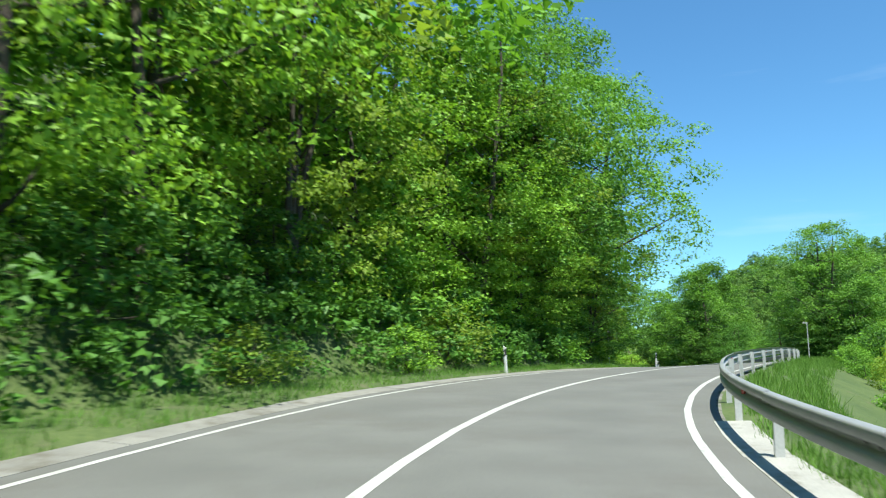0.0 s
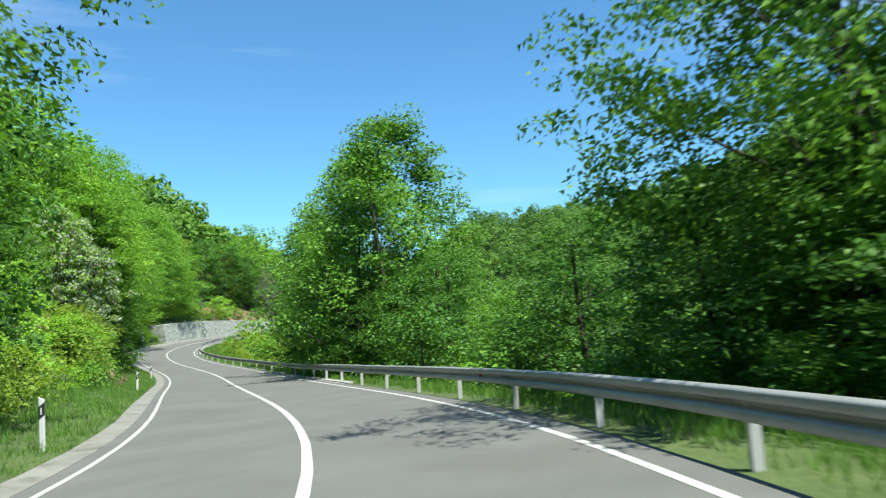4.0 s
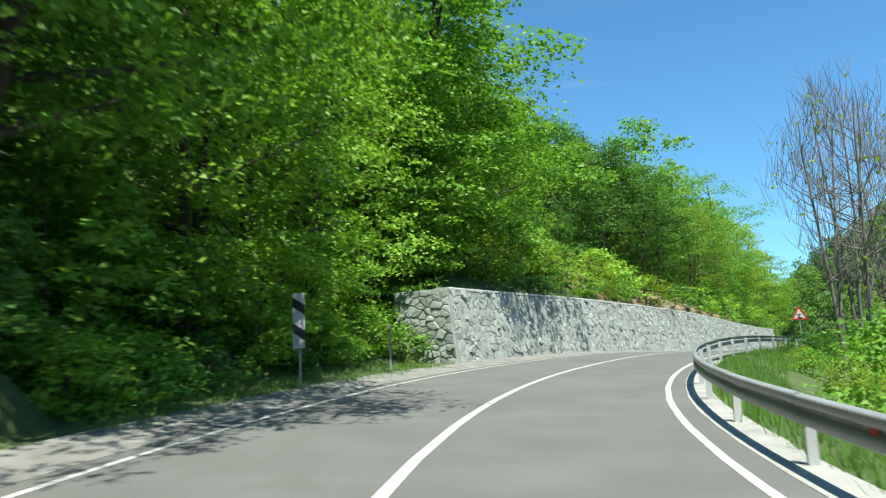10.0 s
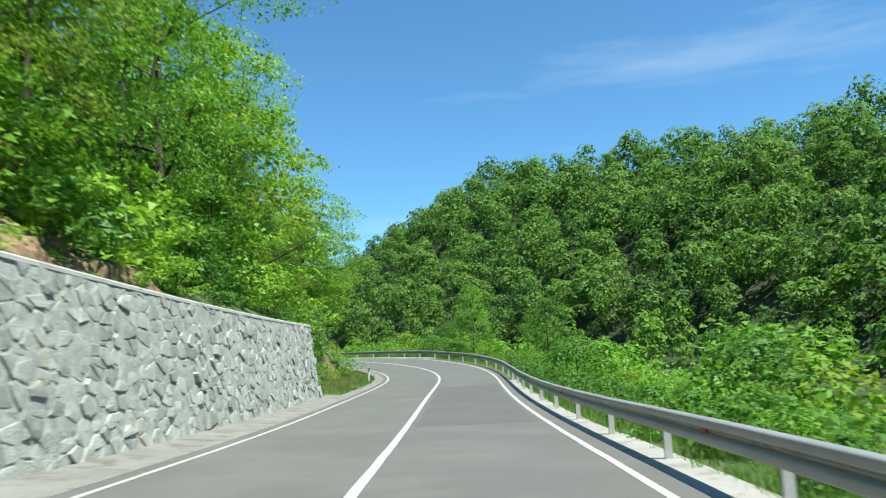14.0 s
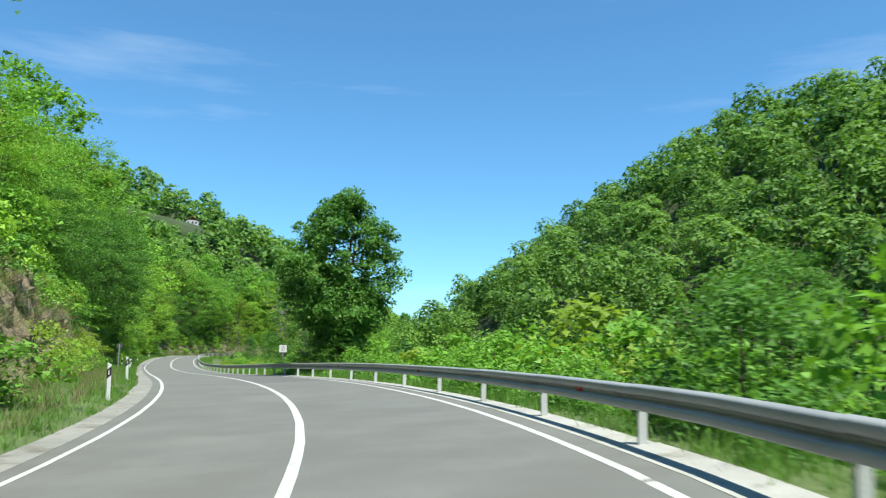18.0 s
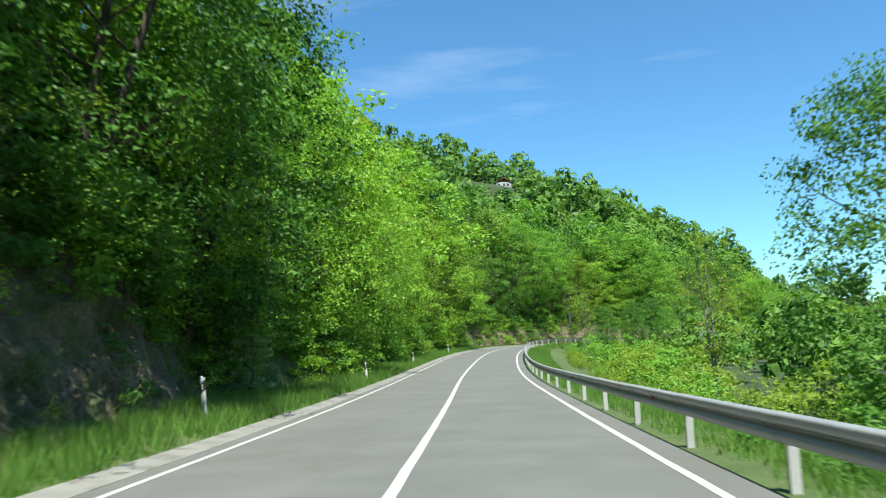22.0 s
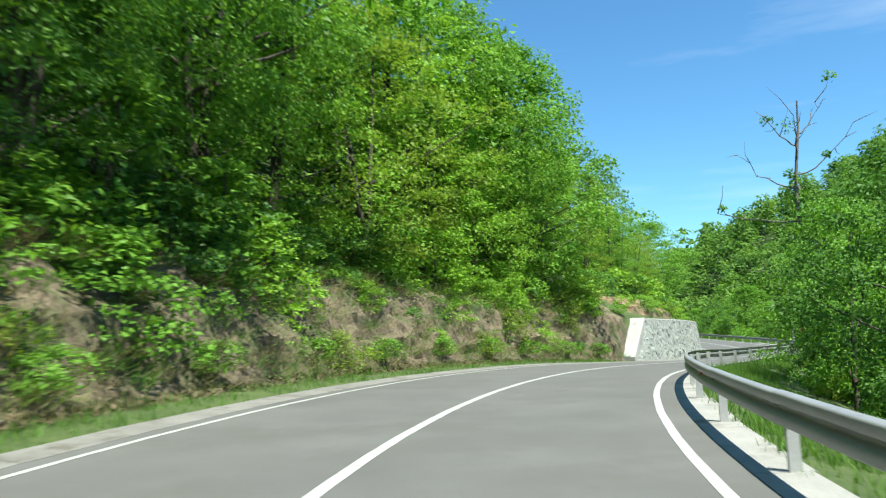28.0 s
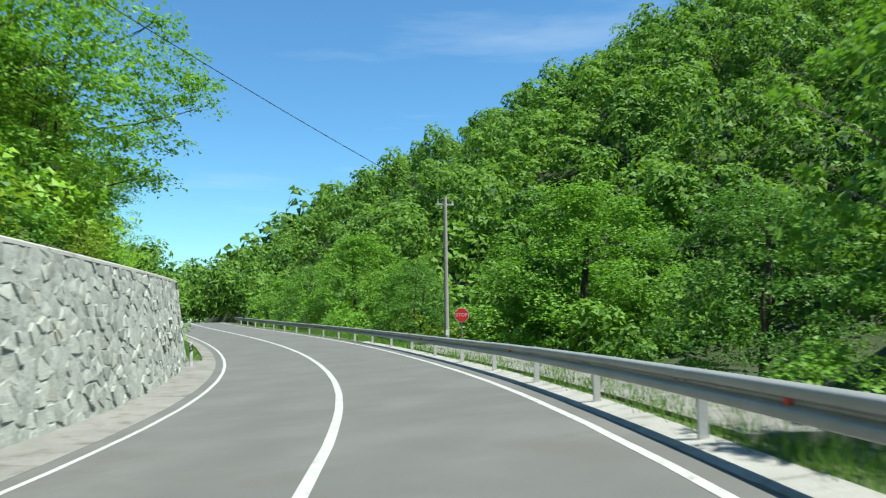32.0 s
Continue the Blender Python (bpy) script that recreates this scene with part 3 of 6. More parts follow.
def rock_bank(name, label, s0, s1, d0, d1, rough, mat, seed):
    """Broken face of the cut: ledges and gullies standing out of the bank."""
    s = np.arange(s0, s1, 0.17)
    k = int((d1 - d0) / 0.15)
    toe = np.interp(s, CUT[:, 0], CUT[:, 1])
    ss, u = np.meshgrid(s, np.linspace(0, 1, k), indexing="ij")
    dd = toe[:, None] + d0 + (d1 - d0) * u
    p = at(ss.ravel(), dd.ravel())
    z = land(p[:, 0], p[:, 1]).reshape(ss.shape)
    ridge = lambda f, q, e=1.0: 1 - np.abs(2 * lattice(ss * f + 0.6 * q, (dd * e + z) * f * 1.2, seed + q) - 1)
    step = lattice(ss * 0.8, z * 1.3, seed + 8)
    n = 0.50 * ridge(0.45, 1) ** 2 + 0.30 * ridge(1.1, 2, 0.4) ** 1.5 + 0.16 * ridge(2.4, 3) + 0.10 * ridge(4.6, 4) + 0.22 * (np.floor(step * 5) / 5)
    edge = np.clip(np.minimum(u, 1 - u) / 0.16, 0, 1) * np.clip(np.minimum(ss - s0, s1 - ss) / 2.5, 0, 1)
    out = rough * (n - 0.18) * edge - 0.10 * (1 - edge)
    q = at(ss.ravel(), (dd - 0.75 * np.clip(out, -0.2, 9)).ravel())
    q[:, 2] = (z + 0.55 * out).ravel()
    m = len(s)
    i = (np.arange(m - 1)[:, None] * k + np.arange(k - 1)[None]).ravel()
    f = np.stack([i, i + k, i + k + 1, i + 1], 1)
    return tagged(new(name, mesh_of(name, q, f[:, ::-1], mat)), label, "rock face", kind="structure")


rock_bank("bank_rock_first", "brown broken rock face of the road cut with grass on its ledges", 301, 405, -0.5, 4.4, 1.15, M_ROCK, 40)
rock_bank("bank_rock_second", "ochre earth and rock bank with roots and ledges", 487, 545.5, -0.5, 4.2, 1.0, M_ROCK, 44)
rock_bank("bank_earth_above_wall", "bare brown earth and stones on the slope above the wall", 222, 266, 0.9, 5.0, 0.8, M_EARTH, 48)
rock_bank("bank_earth_above_bend", "ochre earth slope above the wall on the bend", 548, 566, 0.9, 4.4, 0.7, M_EARTH, 56)
rock_bank("bank_earth_cut", "steep ochre earth bank beside the road", 121, 143, -0.3, 5.2, 0.7, M_EARTH, 52)


def line(name, d, w, spans, label):
    """Painted line; spans of s that are painted."""
    pieces = []
    for a, b in spans:
        s = np.linspace(a, b, max(2, int((b - a) / 1.5) + 1))
        k = len(s)
        jig = 0.006 * np.sin(s * 1.7) + 0.004 * np.sin(s * 4.1)
        lo, hi = at(s, d - w / 2 + jig, np.full(k, 0.004)), at(s, d + w / 2 + jig, np.full(k, 0.004))
        q = np.arange(k - 1)
        pieces.append((np.concatenate([lo, hi]), np.stack([q, q + 1, q + 1 + k, q + k], 1)))
    v, f = join(pieces)
    return tagged(new(name, mesh_of(name, v, f[:, ::-1], M_PAINT)), label, "road marking", kind="structure")


line("trim_centre_line", 0.0, 0.155, [(-32, 54.3), (55.3, 56.2), (57.2, 58.1), (59.1, 655)], "solid white centre line, dashed at the side track")
line("trim_edge_line_uphill", HALF, 0.115, [(-32, 53.5), (54.6, 55.6), (56.8, 57.8), (59.0, 60.0), (61.2, 655)], "white edge line, dashed across the mouth of the track")
line("trim_edge_line_valley", -HALF, 0.125, [(-32, 655)], "white edge line along the barrier side")

for a, b, d0, d1 in ((262, 283, -3.3, -0.25), (346, 372, -3.3, -0.2)):
    ps = np.linspace(a, b, 14)
    tagged(new("trim_asphalt_patch", strip("trim_asphalt_patch", ps, [(d0, 0.003), ((d0 + d1) / 2, 0.003), (d1, 0.003)], M_PATCH)), "darker rectangle of newer asphalt in one lane", "road patch", kind="structure")


# skid marks and cracks: thin darker bands of tar on the asphalt
def tar(a, b, d, w, wig):
    s = np.linspace(a, b, 26)
    dd = d + wig * np.sin(s * 0.9)
    tagged(new("trim_tyre_mark", strip("trim_tyre_mark", s, [(dd - w / 2, 0.0025), (dd + w / 2, 0.0025)], M_TAR)), "faint dark tyre mark on the asphalt", "tyre mark", kind="structure")


tar(536, 546, -1.95, 0.13, 0.02)
tar(537, 545, -1.62, 0.09, 0.02)


def gutter(name, label, d0, d1, h0, h1, spans, length, mat=M_CONCRETE):
    """A concrete strip of separate cast slabs along the road's edge."""
    top = tagged(new(name), label, "gutter", kind="structure")
    r = random.Random(5)
    for a, b in spans:
        n = max(1, round((b - a) / length))
        for q in range(n):
            s0, s1 = a + (b - a) * q / n + 0.012, a + (b - a) * (q + 1) / n - 0.012
            s = np.array([s0, (s0 + s1) / 2, s1])
            j0, j1 = r.uniform(-0.012, 0.012), r.uniform(-0.03, 0.05)
            prof = [(d0 + j0, h0 - 0.25), (d0 + j0, h0), (d1 + j1, h1), (d1 + j1, h1 - 0.4)]
            under(new("slab", solid("slab", s, prof, mat)), top)
    return top


gutter("gutter_uphill", "pale concrete gutter strip at the foot of the bank", 3.86, 4.42, 0.006, 0.045, [(-30, 54), (63, 158), (280, 543), (594, 650)], 5.0)
gutter("gutter_wall", "wide pale concrete apron at the foot of the walls", 3.86, 5.06, 0.006, 0.11, [(158, 200), (200, 280), (543, 594)], 5.0)
gutter("gutter_valley", "pale concrete strip under the crash barrier posts", -3.88, -4.47, 0.006, 0.03, [(-6, 14), (100, 128), (176, 206), (218, 286), (318, 366), (474, 522), (560, 600)], 4.0, M_STRIP)


gutter("pavement_junction", "pale concrete apron behind the barrier at the junction", -4.75, -6.9, 0.03, 0.0, [(566, 594)], 4.0)


# ---------------------------------------------------------------- crash barrier
def barrier():
    top = thing("crash_barrier", "galvanised steel W-beam crash barrier on steel posts along the valley side", "crash barrier")
    # profile of the beam: (towards the road, height)
    prof = np.array([(0.0, 0.432), (0.060, 0.440), (0.076, 0.450), (0.083, 0.466), (0.084, 0.500), (0.082, 0.532), (0.072, 0.546), (0.012, 0.568), (0.002, 0.580), (0.002, 0.602),
                     (0.012, 0.613), (0.072, 0.634), (0.082, 0.648), (0.084, 0.680), (0.083, 0.716), (0.076, 0.732), (0.060, 0.742), (0.0, 0.754)])
    step = 4.0
    r = random.Random(9)
    post = None
    count = 0
    for s0 in np.arange(-30, 646, step):
        s = np.linspace(s0 - 0.03, s0 + step + 0.03, 5)
        rise = 0.03 * math.sin(s0 * 0.07) + 0.02
        lap = 0.003 * (count % 2)
        outer = [(-4.20 + a + lap, h + rise) for a, h in prof]
        inner = [(-4.20 + a + lap - 0.005, h + rise) for a, h in prof[::-1]]
        me = strip("beam", s, outer + inner + [outer[0]], M_STEEL, smooth=True)
        beam = under(new("beam", me), top)
        p = at(s0 + 0.02, -4.27)
        turn = heading(s0)
        if post is None:
            bm = bmesh.new()
            outl = [(-0.055, -0.03), (0.055, -0.03), (0.055, -0.018), (-0.043, -0.018), (-0.043, 0.018), (0.055, 0.018), (0.055, 0.03), (-0.055, 0.03)]
            a = [bm.verts.new((x, y, -0.35)) for x, y in outl]
            b = [bm.verts.new((x, y, 0.70)) for x, y in outl]
            bm.faces.new(a[::-1]), bm.faces.new(b)
            for q in range(8):
                bm.faces.new((a[q], a[(q + 1) % 8], b[(q + 1) % 8], b[q]))
            bmesh.ops.recalc_face_normals(bm, faces=bm.faces)
            post = part("post", bm, M_POST, top, "grey C-section steel post")
            spacer = part("spacer", box(-0.075, -0.02, -0.06, 0.06, 0.48, 0.70, 0.006), M_POST, post)
            bolt = part("bolt", rod(0.018, 0.014, 0.0, 0.02, 8), M_STEEL, post)
            bolt.matrix_basis = pose(-0.07, 0, 0.60, 0, -90, 0)
            kids = (spacer, bolt)
            here = post
        else:
            here = under(new("post", post.data), top)
            for k in kids:
                c = under(new(k.name.split(".")[0], k.data), here)
                c.matrix_basis = k.matrix_basis.copy()
            here["label"] = "grey C-section steel post"
        here.matrix_basis = pose(p[0], p[1], p[2] + rise - 0.02, r.uniform(-1, 1), r.uniform(-1.2, 1.2), turn)
        if count % 3 == 1:
            q = at(s0 + 2.0, -4.20 + 0.03)
            ref = part("reflector", box(-0.012, 0.012, -0.045, 0.045, -0.05, 0.05, 0.006), M_REFLEX, top, "small red reflector")
            ref.matrix_basis = pose(q[0], q[1], q[2] + 0.597 + rise, 0, 0, turn + 20)
        for off in (0.25, 0.55):
            q = at(s0 + off, -4.20 + 0.012)
            bt = under(new("bolt", bolt.data), beam)
            bt.matrix_basis = pose(q[0], q[1], q[2] + 0.597 + rise, 0, -90, turn)
        count += 1
    return top


barrier()


# ---------------------------------------------------------------- roadside furniture
def delineator():
    t = thing("marker_post", "white plastic roadside marker post with a slanted black band", "marker post", "marker posts beside the road")
    def seg(z0, z1, slope0, slope1):
        bm = bmesh.new()
        ring = [(-0.06, -0.02), (-0.035, -0.05), (0.035, -0.05), (0.06, -0.02), (0.045, 0.045), (-0.045, 0.045)]
        lo = [bm.verts.new((x, y, z0 + slope0 * x)) for x, y in ring]
        hi = [bm.verts.new((x, y, z1 + slope1 * x)) for x, y in ring]
        bm.faces.new(lo[::-1]), bm.faces.new(hi)
        for q in range(6):
            bm.faces.new((lo[q], lo[(q + 1) % 6], hi[(q + 1) % 6], hi[q]))
        return bm
    part("shaft", seg(-0.3, 0.64, 0, 0.9), M_WHITE, t)
    band = part("band", seg(0.64, 0.90, 0.9, 0.9), M_BLACK, t, "black slanted band")
    part("reflector", box(-0.014, 0.014, -0.056, -0.049, 0.71, 0.84, 0.003), M_SIGNWHITE, band)
    part("head", seg(0.90, 1.02, 0.9, -0.6), M_WHITE, t)
    return t


mp0 = None
for s, d, lean in ((29.5, 4.75, 2), (56.3, 4.85, -2), (84, 4.95, 1), (112.5, 5.0, -1), (131.9, 4.75, 3), (296, 4.8, -2), (336.5, 4.75, 1), (350.3, 4.9, 2), (381, 4.95, -3),
                   (400.9, 5.9, 2), (424, 5.2, 1), (446, 5.2, -2), (470, 5.2, 1), (590.5, 4.8, 0)):
    x, y, z = at(s, d, 0.0)
    z = float(land([x], [y])[0])
    m = pose(x, y, z, lean, -lean, heading(s))
    if mp0 is None:
        mp0 = delineator()
        mp0.matrix_basis = m
    else:
        copy_thing(mp0, m)


def place(s, d, h=0.0, turn=0.0, rx=0.0, ry=0.0):
    x, y, _ = at(s, d)
    return pose(x, y, float(land([x], [y])[0]) + h, rx, ry, heading(s) + turn)


def rounded(pts, r=0.06, n=4):
    """Corners of a convex outline rounded off."""
    out = []
    for q in range(len(pts)):
        p, a, b = Vector(pts[q]), Vector(pts[q - 1]), Vector(pts[(q + 1) % len(pts)])
        ua, ub = (a - p).normalized(), (b - p).normalized()
        for k in range(n + 1):
            u = k / n
            out.append(tuple((1 - u) ** 2 * (p + ua * r) + 2 * u * (1 - u) * p + u * u * (p + ub * r)))
    return out


def triangle(side, drop=0.0):
    h = side * 0.866
    return [(-side / 2, -h / 3), (side / 2, -h / 3), (0, h * 2 / 3)]


def bend_sign(m):
    t = thing("bend_sign", "red-edged triangular warning sign for a double bend on a steel pole", "road sign", m=m)
    part("pole", rod(0.032, 0.032, -0.6, 2.55), M_GREYMETAL, t)
    pl = part("plate", plate([(x, z + 2.15) for x, z in rounded(triangle(0.95), 0.07)], -0.045, -0.037), M_RED, t, "red sheet triangle")
    part("field", plate([(x, z + 2.15) for x, z in rounded(triangle(0.66), 0.03)], -0.049, -0.0455), M_SIGNWHITE, pl, "white field")
    mid, w = [Vector(p) for p in ((-0.15, 0.07), (0.07, 0.09), (-0.06, -0.11), (0.16, -0.13))], 0.036
    side = []
    for q in range(4):
        a, b = mid[max(q - 1, 0)], mid[min(q + 1, 3)]
        d = (b - a).normalized() if q in (0, 3) else ((mid[q] - a).normalized() + (b - mid[q]).normalized()).normalized()
        nrm = Vector((-d.y, d.x))
        side.append(nrm * w * (1.0 if q in (0, 3) else 1.7))
    zig = [tuple(m_ + n_) for m_, n_ in zip(mid, side)] + [tuple(m_ - n_) for m_, n_ in zip(mid[::-1], side[::-1])]
    part("symbol", plate([(x, z + 2.11) for x, z in zig], -0.0525, -0.0495), M_BLACK, pl, "black zigzag arrow")
    for z in (2.0, 2.3):
        part("clamp", box(-0.05, 0.05, -0.04, 0.04, z, z + 0.035, 0.004), M_GREYMETAL, t)


bend_sign(place(227.6, -4.95, turn=6))


def blind_sign(m):
    t = thing("triangle_sign_back", "dark back of a triangular road sign on a thin steel pole", "road sign", m=m)
    part("pole", rod(0.034, 0.034, -0.6, 2.62), M_POST, t)
    part("plate", plate([(x, z + 2.15) for x, z in rounded(triangle(0.9), 0.07)], 0.035, 0.043), M_DARKBACK, t, "unpainted sheet seen from behind")
    for z in (2.0, 2.3):
        part("clamp", box(-0.05, 0.05, -0.035, 0.035, z, z + 0.035, 0.004), M_GREYMETAL, t)


blind_sign(place(169.7, 4.98, turn=-50))
blind_sign(place(54.0, 7.6, turn=-30))


def chevron(m):
    t = thing("chevron_board", "narrow black and white bend board on a post", "road sign", m=m)
    part("post", rod(0.03, 0.03, -0.5, 1.95), M_GREYMETAL, t)
    bd = part("board", plate(rounded([(-0.15, 0.62), (0.15, 0.62), (0.15, 1.95), (-0.15, 1.95)], 0.02, 2), -0.045, -0.036), M_SIGNWHITE, t, "white sheet")
    for z in (0.80, 1.42):
        part("arrow_bar", plate([(-0.15, z + 0.20), (0.15, z), (0.15, z + 0.24), (-0.15, z + 0.44)], -0.049, -0.0455), M_BLACK, bd, "black slanted bar")


chevron(place(190.6, 4.95, h=0.35, turn=6))


def letters(text, size, mat, parent, m):
    cu = bpy.data.curves.new("word", "FONT")
    cu.body, cu.align_x, cu.align_y, cu.size, cu.extrude = text, "CENTER", "CENTER", size, 0.001
    tmp = bpy.data.objects.new("word", cu)
    me = bpy.data.meshes.new_from_object(tmp)
    me.materials.clear()
    me.materials.append(mat)
    bpy.data.objects.remove(tmp)
    word = tagged(under(new("word", me), parent), "printed letters " + text)
    word.matrix_basis = m


def info_sign(m, w, h, z0, label, bars, back=False, word=""):
    t = thing("sign_board", label, "road sign", m=m)
    part("pole", rod(0.03, 0.03, -0.8, z0 + h), M_GREYMETAL, t)
    sgn = 1 if back else -1
    bd = part("board", plate(rounded([(-w / 2, z0), (w / 2, z0), (w / 2, z0 + h), (-w / 2, z0 + h)], 0.03, 3), sgn * 0.036, sgn * 0.045), M_SIGNWHITE if not back else M_DARKBACK, t)
    for x0, x1, za, zb in bars:
        part("bar", box(x0, x1, -0.049, -0.0455, z0 + za, z0 + zb), M_BLACK, bd, "dark printed bar")
    if word:
        part("edge", plate(rounded([(-w / 2 - 0.015, z0 - 0.015), (w / 2 + 0.015, z0 - 0.015), (w / 2 + 0.015, z0 + h + 0.015), (-w / 2 - 0.015, z0 + h + 0.015)], 0.04, 3), -0.0355, -0.030), M_BLACK, bd, "black rim")
        letters(word, 0.24, M_BLACK, bd, pose(0, -0.0475, z0 + 0.19, 90, 0, 0))


info_sign(place(367.4, -5.05, h=0.1, turn=0), 0.52, 0.5, 1.55, "white rectangular board with dark printed marks on a steel pole", [(-0.08, 0.08, 0.34, 0.40)], word="22")
info_sign(place(369.8, 5.6, turn=-10), 0.36, 0.28, 1.7, "small dark board on a steel pole seen from behind", [], True)
info_sign(place(196.5, 5.1, turn=-70), 0.32, 0.8, 0.75, "narrow grey board on a steel post seen edge on", [], True)


def stop_sign(m):
    t = thing("stop_sign", "red octagonal stop sign with white letters on a pole", "road sign", m=m)
    part("pole", rod(0.03, 0.03, -2.6, 2.25), M_GREYMETAL, t)
    octa = lambda r: [(r * math.cos(radians(22.5 + 45 * q)), 1.95 + r * math.sin(radians(22.5 + 45 * q))) for q in range(8)]
    rim = part("rim", plate(octa(0.47), -0.044, -0.037), M_SIGNWHITE, t, "white rim")
    part("field", plate(octa(0.44), -0.048, -0.0445), M_RED, rim, "red field")
    letters("STOP", 0.30, M_SIGNWHITE, rim, pose(0, -0.050, 1.95, 90, 0, 0))


stop_sign(place(602.0, -11.0, h=1.75, turn=-18))


def lamp_post(m):
    t = thing("camera_mast", "slim galvanised mast with a small lamp head behind the barrier", "mast", m=m)
    part("mast", rod(0.036, 0.028, -0.6, 2.85, 10), M_POST, t)
    part("arm", box(-0.20, 0.02, -0.03, 0.03, 2.76, 2.82, 0.006), M_POST, t)
    part("head", box(-0.28, -0.10, -0.06, 0.06, 2.74, 2.86, 0.02), M_GREYMETAL, t, "small grey head")


lamp_post(place(60.6, -4.95, h=-0.15))


def pole_and_wire():
    t = thing("utility_pole", "weathered concrete utility pole with a crossarm", "utility pole", m=place(597.0, -8.1, h=-0.4))
    part("pole", rod(0.15, 0.10, -0.5, 9.4, 12), M_POLE, t)
    part("crossarm", box(-0.5, 0.5, -0.04, 0.04, 8.9, 9.0, 0.01), M_GREYMETAL, t)
    for x in (-0.42, 0.0, 0.42):
        part("insulator", rod(0.035, 0.05, 9.0, 9.16, 8, x=x), M_WHITE, t)
    part("label_plate", box(-0.1, 0.1, -0.15, -0.13, 1.9, 2.2), M_SIGNWHITE, t)
    a, b = t.matrix_basis @ Vector((0, 0, 9.1)), Vector((-6, 520, 30))
    path = [a.lerp(b, u) - Vector((0, 0, 3.0 * 4 * u * (1 - u))) for u in np.linspace(0, 1, 30)]
    v, f = tube([tuple(p) for p in path], np.full(30, 0.016), 5)
    tagged(new("power_cable", mesh_of("power_cable", v, f, M_CABLE, True)), "black overhead cable sagging across the road", "cable")


pole_and_wire()


# ---------------------------------------------------------------- concrete wall and stone walls
def old_wall():
    """Battered concrete wall cast in lengths: folds and runs of lime down its face, rusty earth and roots over the older part."""
    top = tagged(new("wall_concrete"), "dark stained concrete retaining wall with pale lime streaks", "retaining wall", kind="structure")
    edges = [156.4, 161.2, 165.6, 169.8, 175.6, 181.4]
    for q in range(5):
        s = np.arange(edges[q] + 0.015, edges[q + 1], 0.16)
        h = np.interp(s, [156.4, 158, 162, 169.7, 169.9, 172, 178, 183], [1.5, 1.75, 1.8, 1.85, 2.1, 2.15, 2.05, 1.75]) + 0.05 * lattice(s * 1.3, s * 0, 60 + q) + 0.03 * lattice(s * 4.1, s * 0, 70)
        fold = lambda u: 0.12 * lattice(s * 0.7 + 0.5 * u, s * 0 + u * 0.4, 81) + 0.03 * lattice(s * 2.1 + 1.2 * u, s * 0 + u * 0.8, 82)
        rows = [(5.16 + 0.34 * u + fold(u), u * h - 0.3 * (u == 0)) for u in np.linspace(0, 1, 9)]
        ring = rows + [(5.62, h + 0.02), (5.95, h + 0.02), (6.0, -0.3)]
        panel = under(new("panel", solid("panel", s, ring, M_EARTHWALL if q in (1, 2) else M_OLDWALL)), top)
        if q in (1, 2):
            panel["label"] = "older brown length of the wall, crumbling and earth-stained"
    # broken blocks of the gutter and a sill of earth along its foot
    s = np.arange(157, 181.4, 0.4)
    sill = strip("earth_sill", s, [(4.75 + 0.12 * lattice(s, s * 0, 5), 0.06), (4.95, 0.14 + 0.08 * lattice(s * 1.7, s * 0, 6)), (5.3, 0.22 + 0.1 * lattice(s * 1.1, s * 0, 7))], M_LITTER)
    under(new("earth_sill", sill), top)["label"] = "brown earth and leaves gathered at the wall's foot"


old_wall()


def cut_cell(poly, n, c):
    """The part of a convex outline on the side where p.n <= c."""
    out = []
    k = len(poly)
    for i in range(k):
        p, q = poly[i], poly[(i + 1) % k]
        a, b = p[0] * n[0] + p[1] * n[1] - c, q[0] * n[0] + q[1] * n[1] - c
        if a <= 0:
            out.append(p)
        if a * b < 0:
            w = a / (a - b)
            out.append((p[0] + (q[0] - p[0]) * w, p[1] + (q[1] - p[1]) * w))
    return out


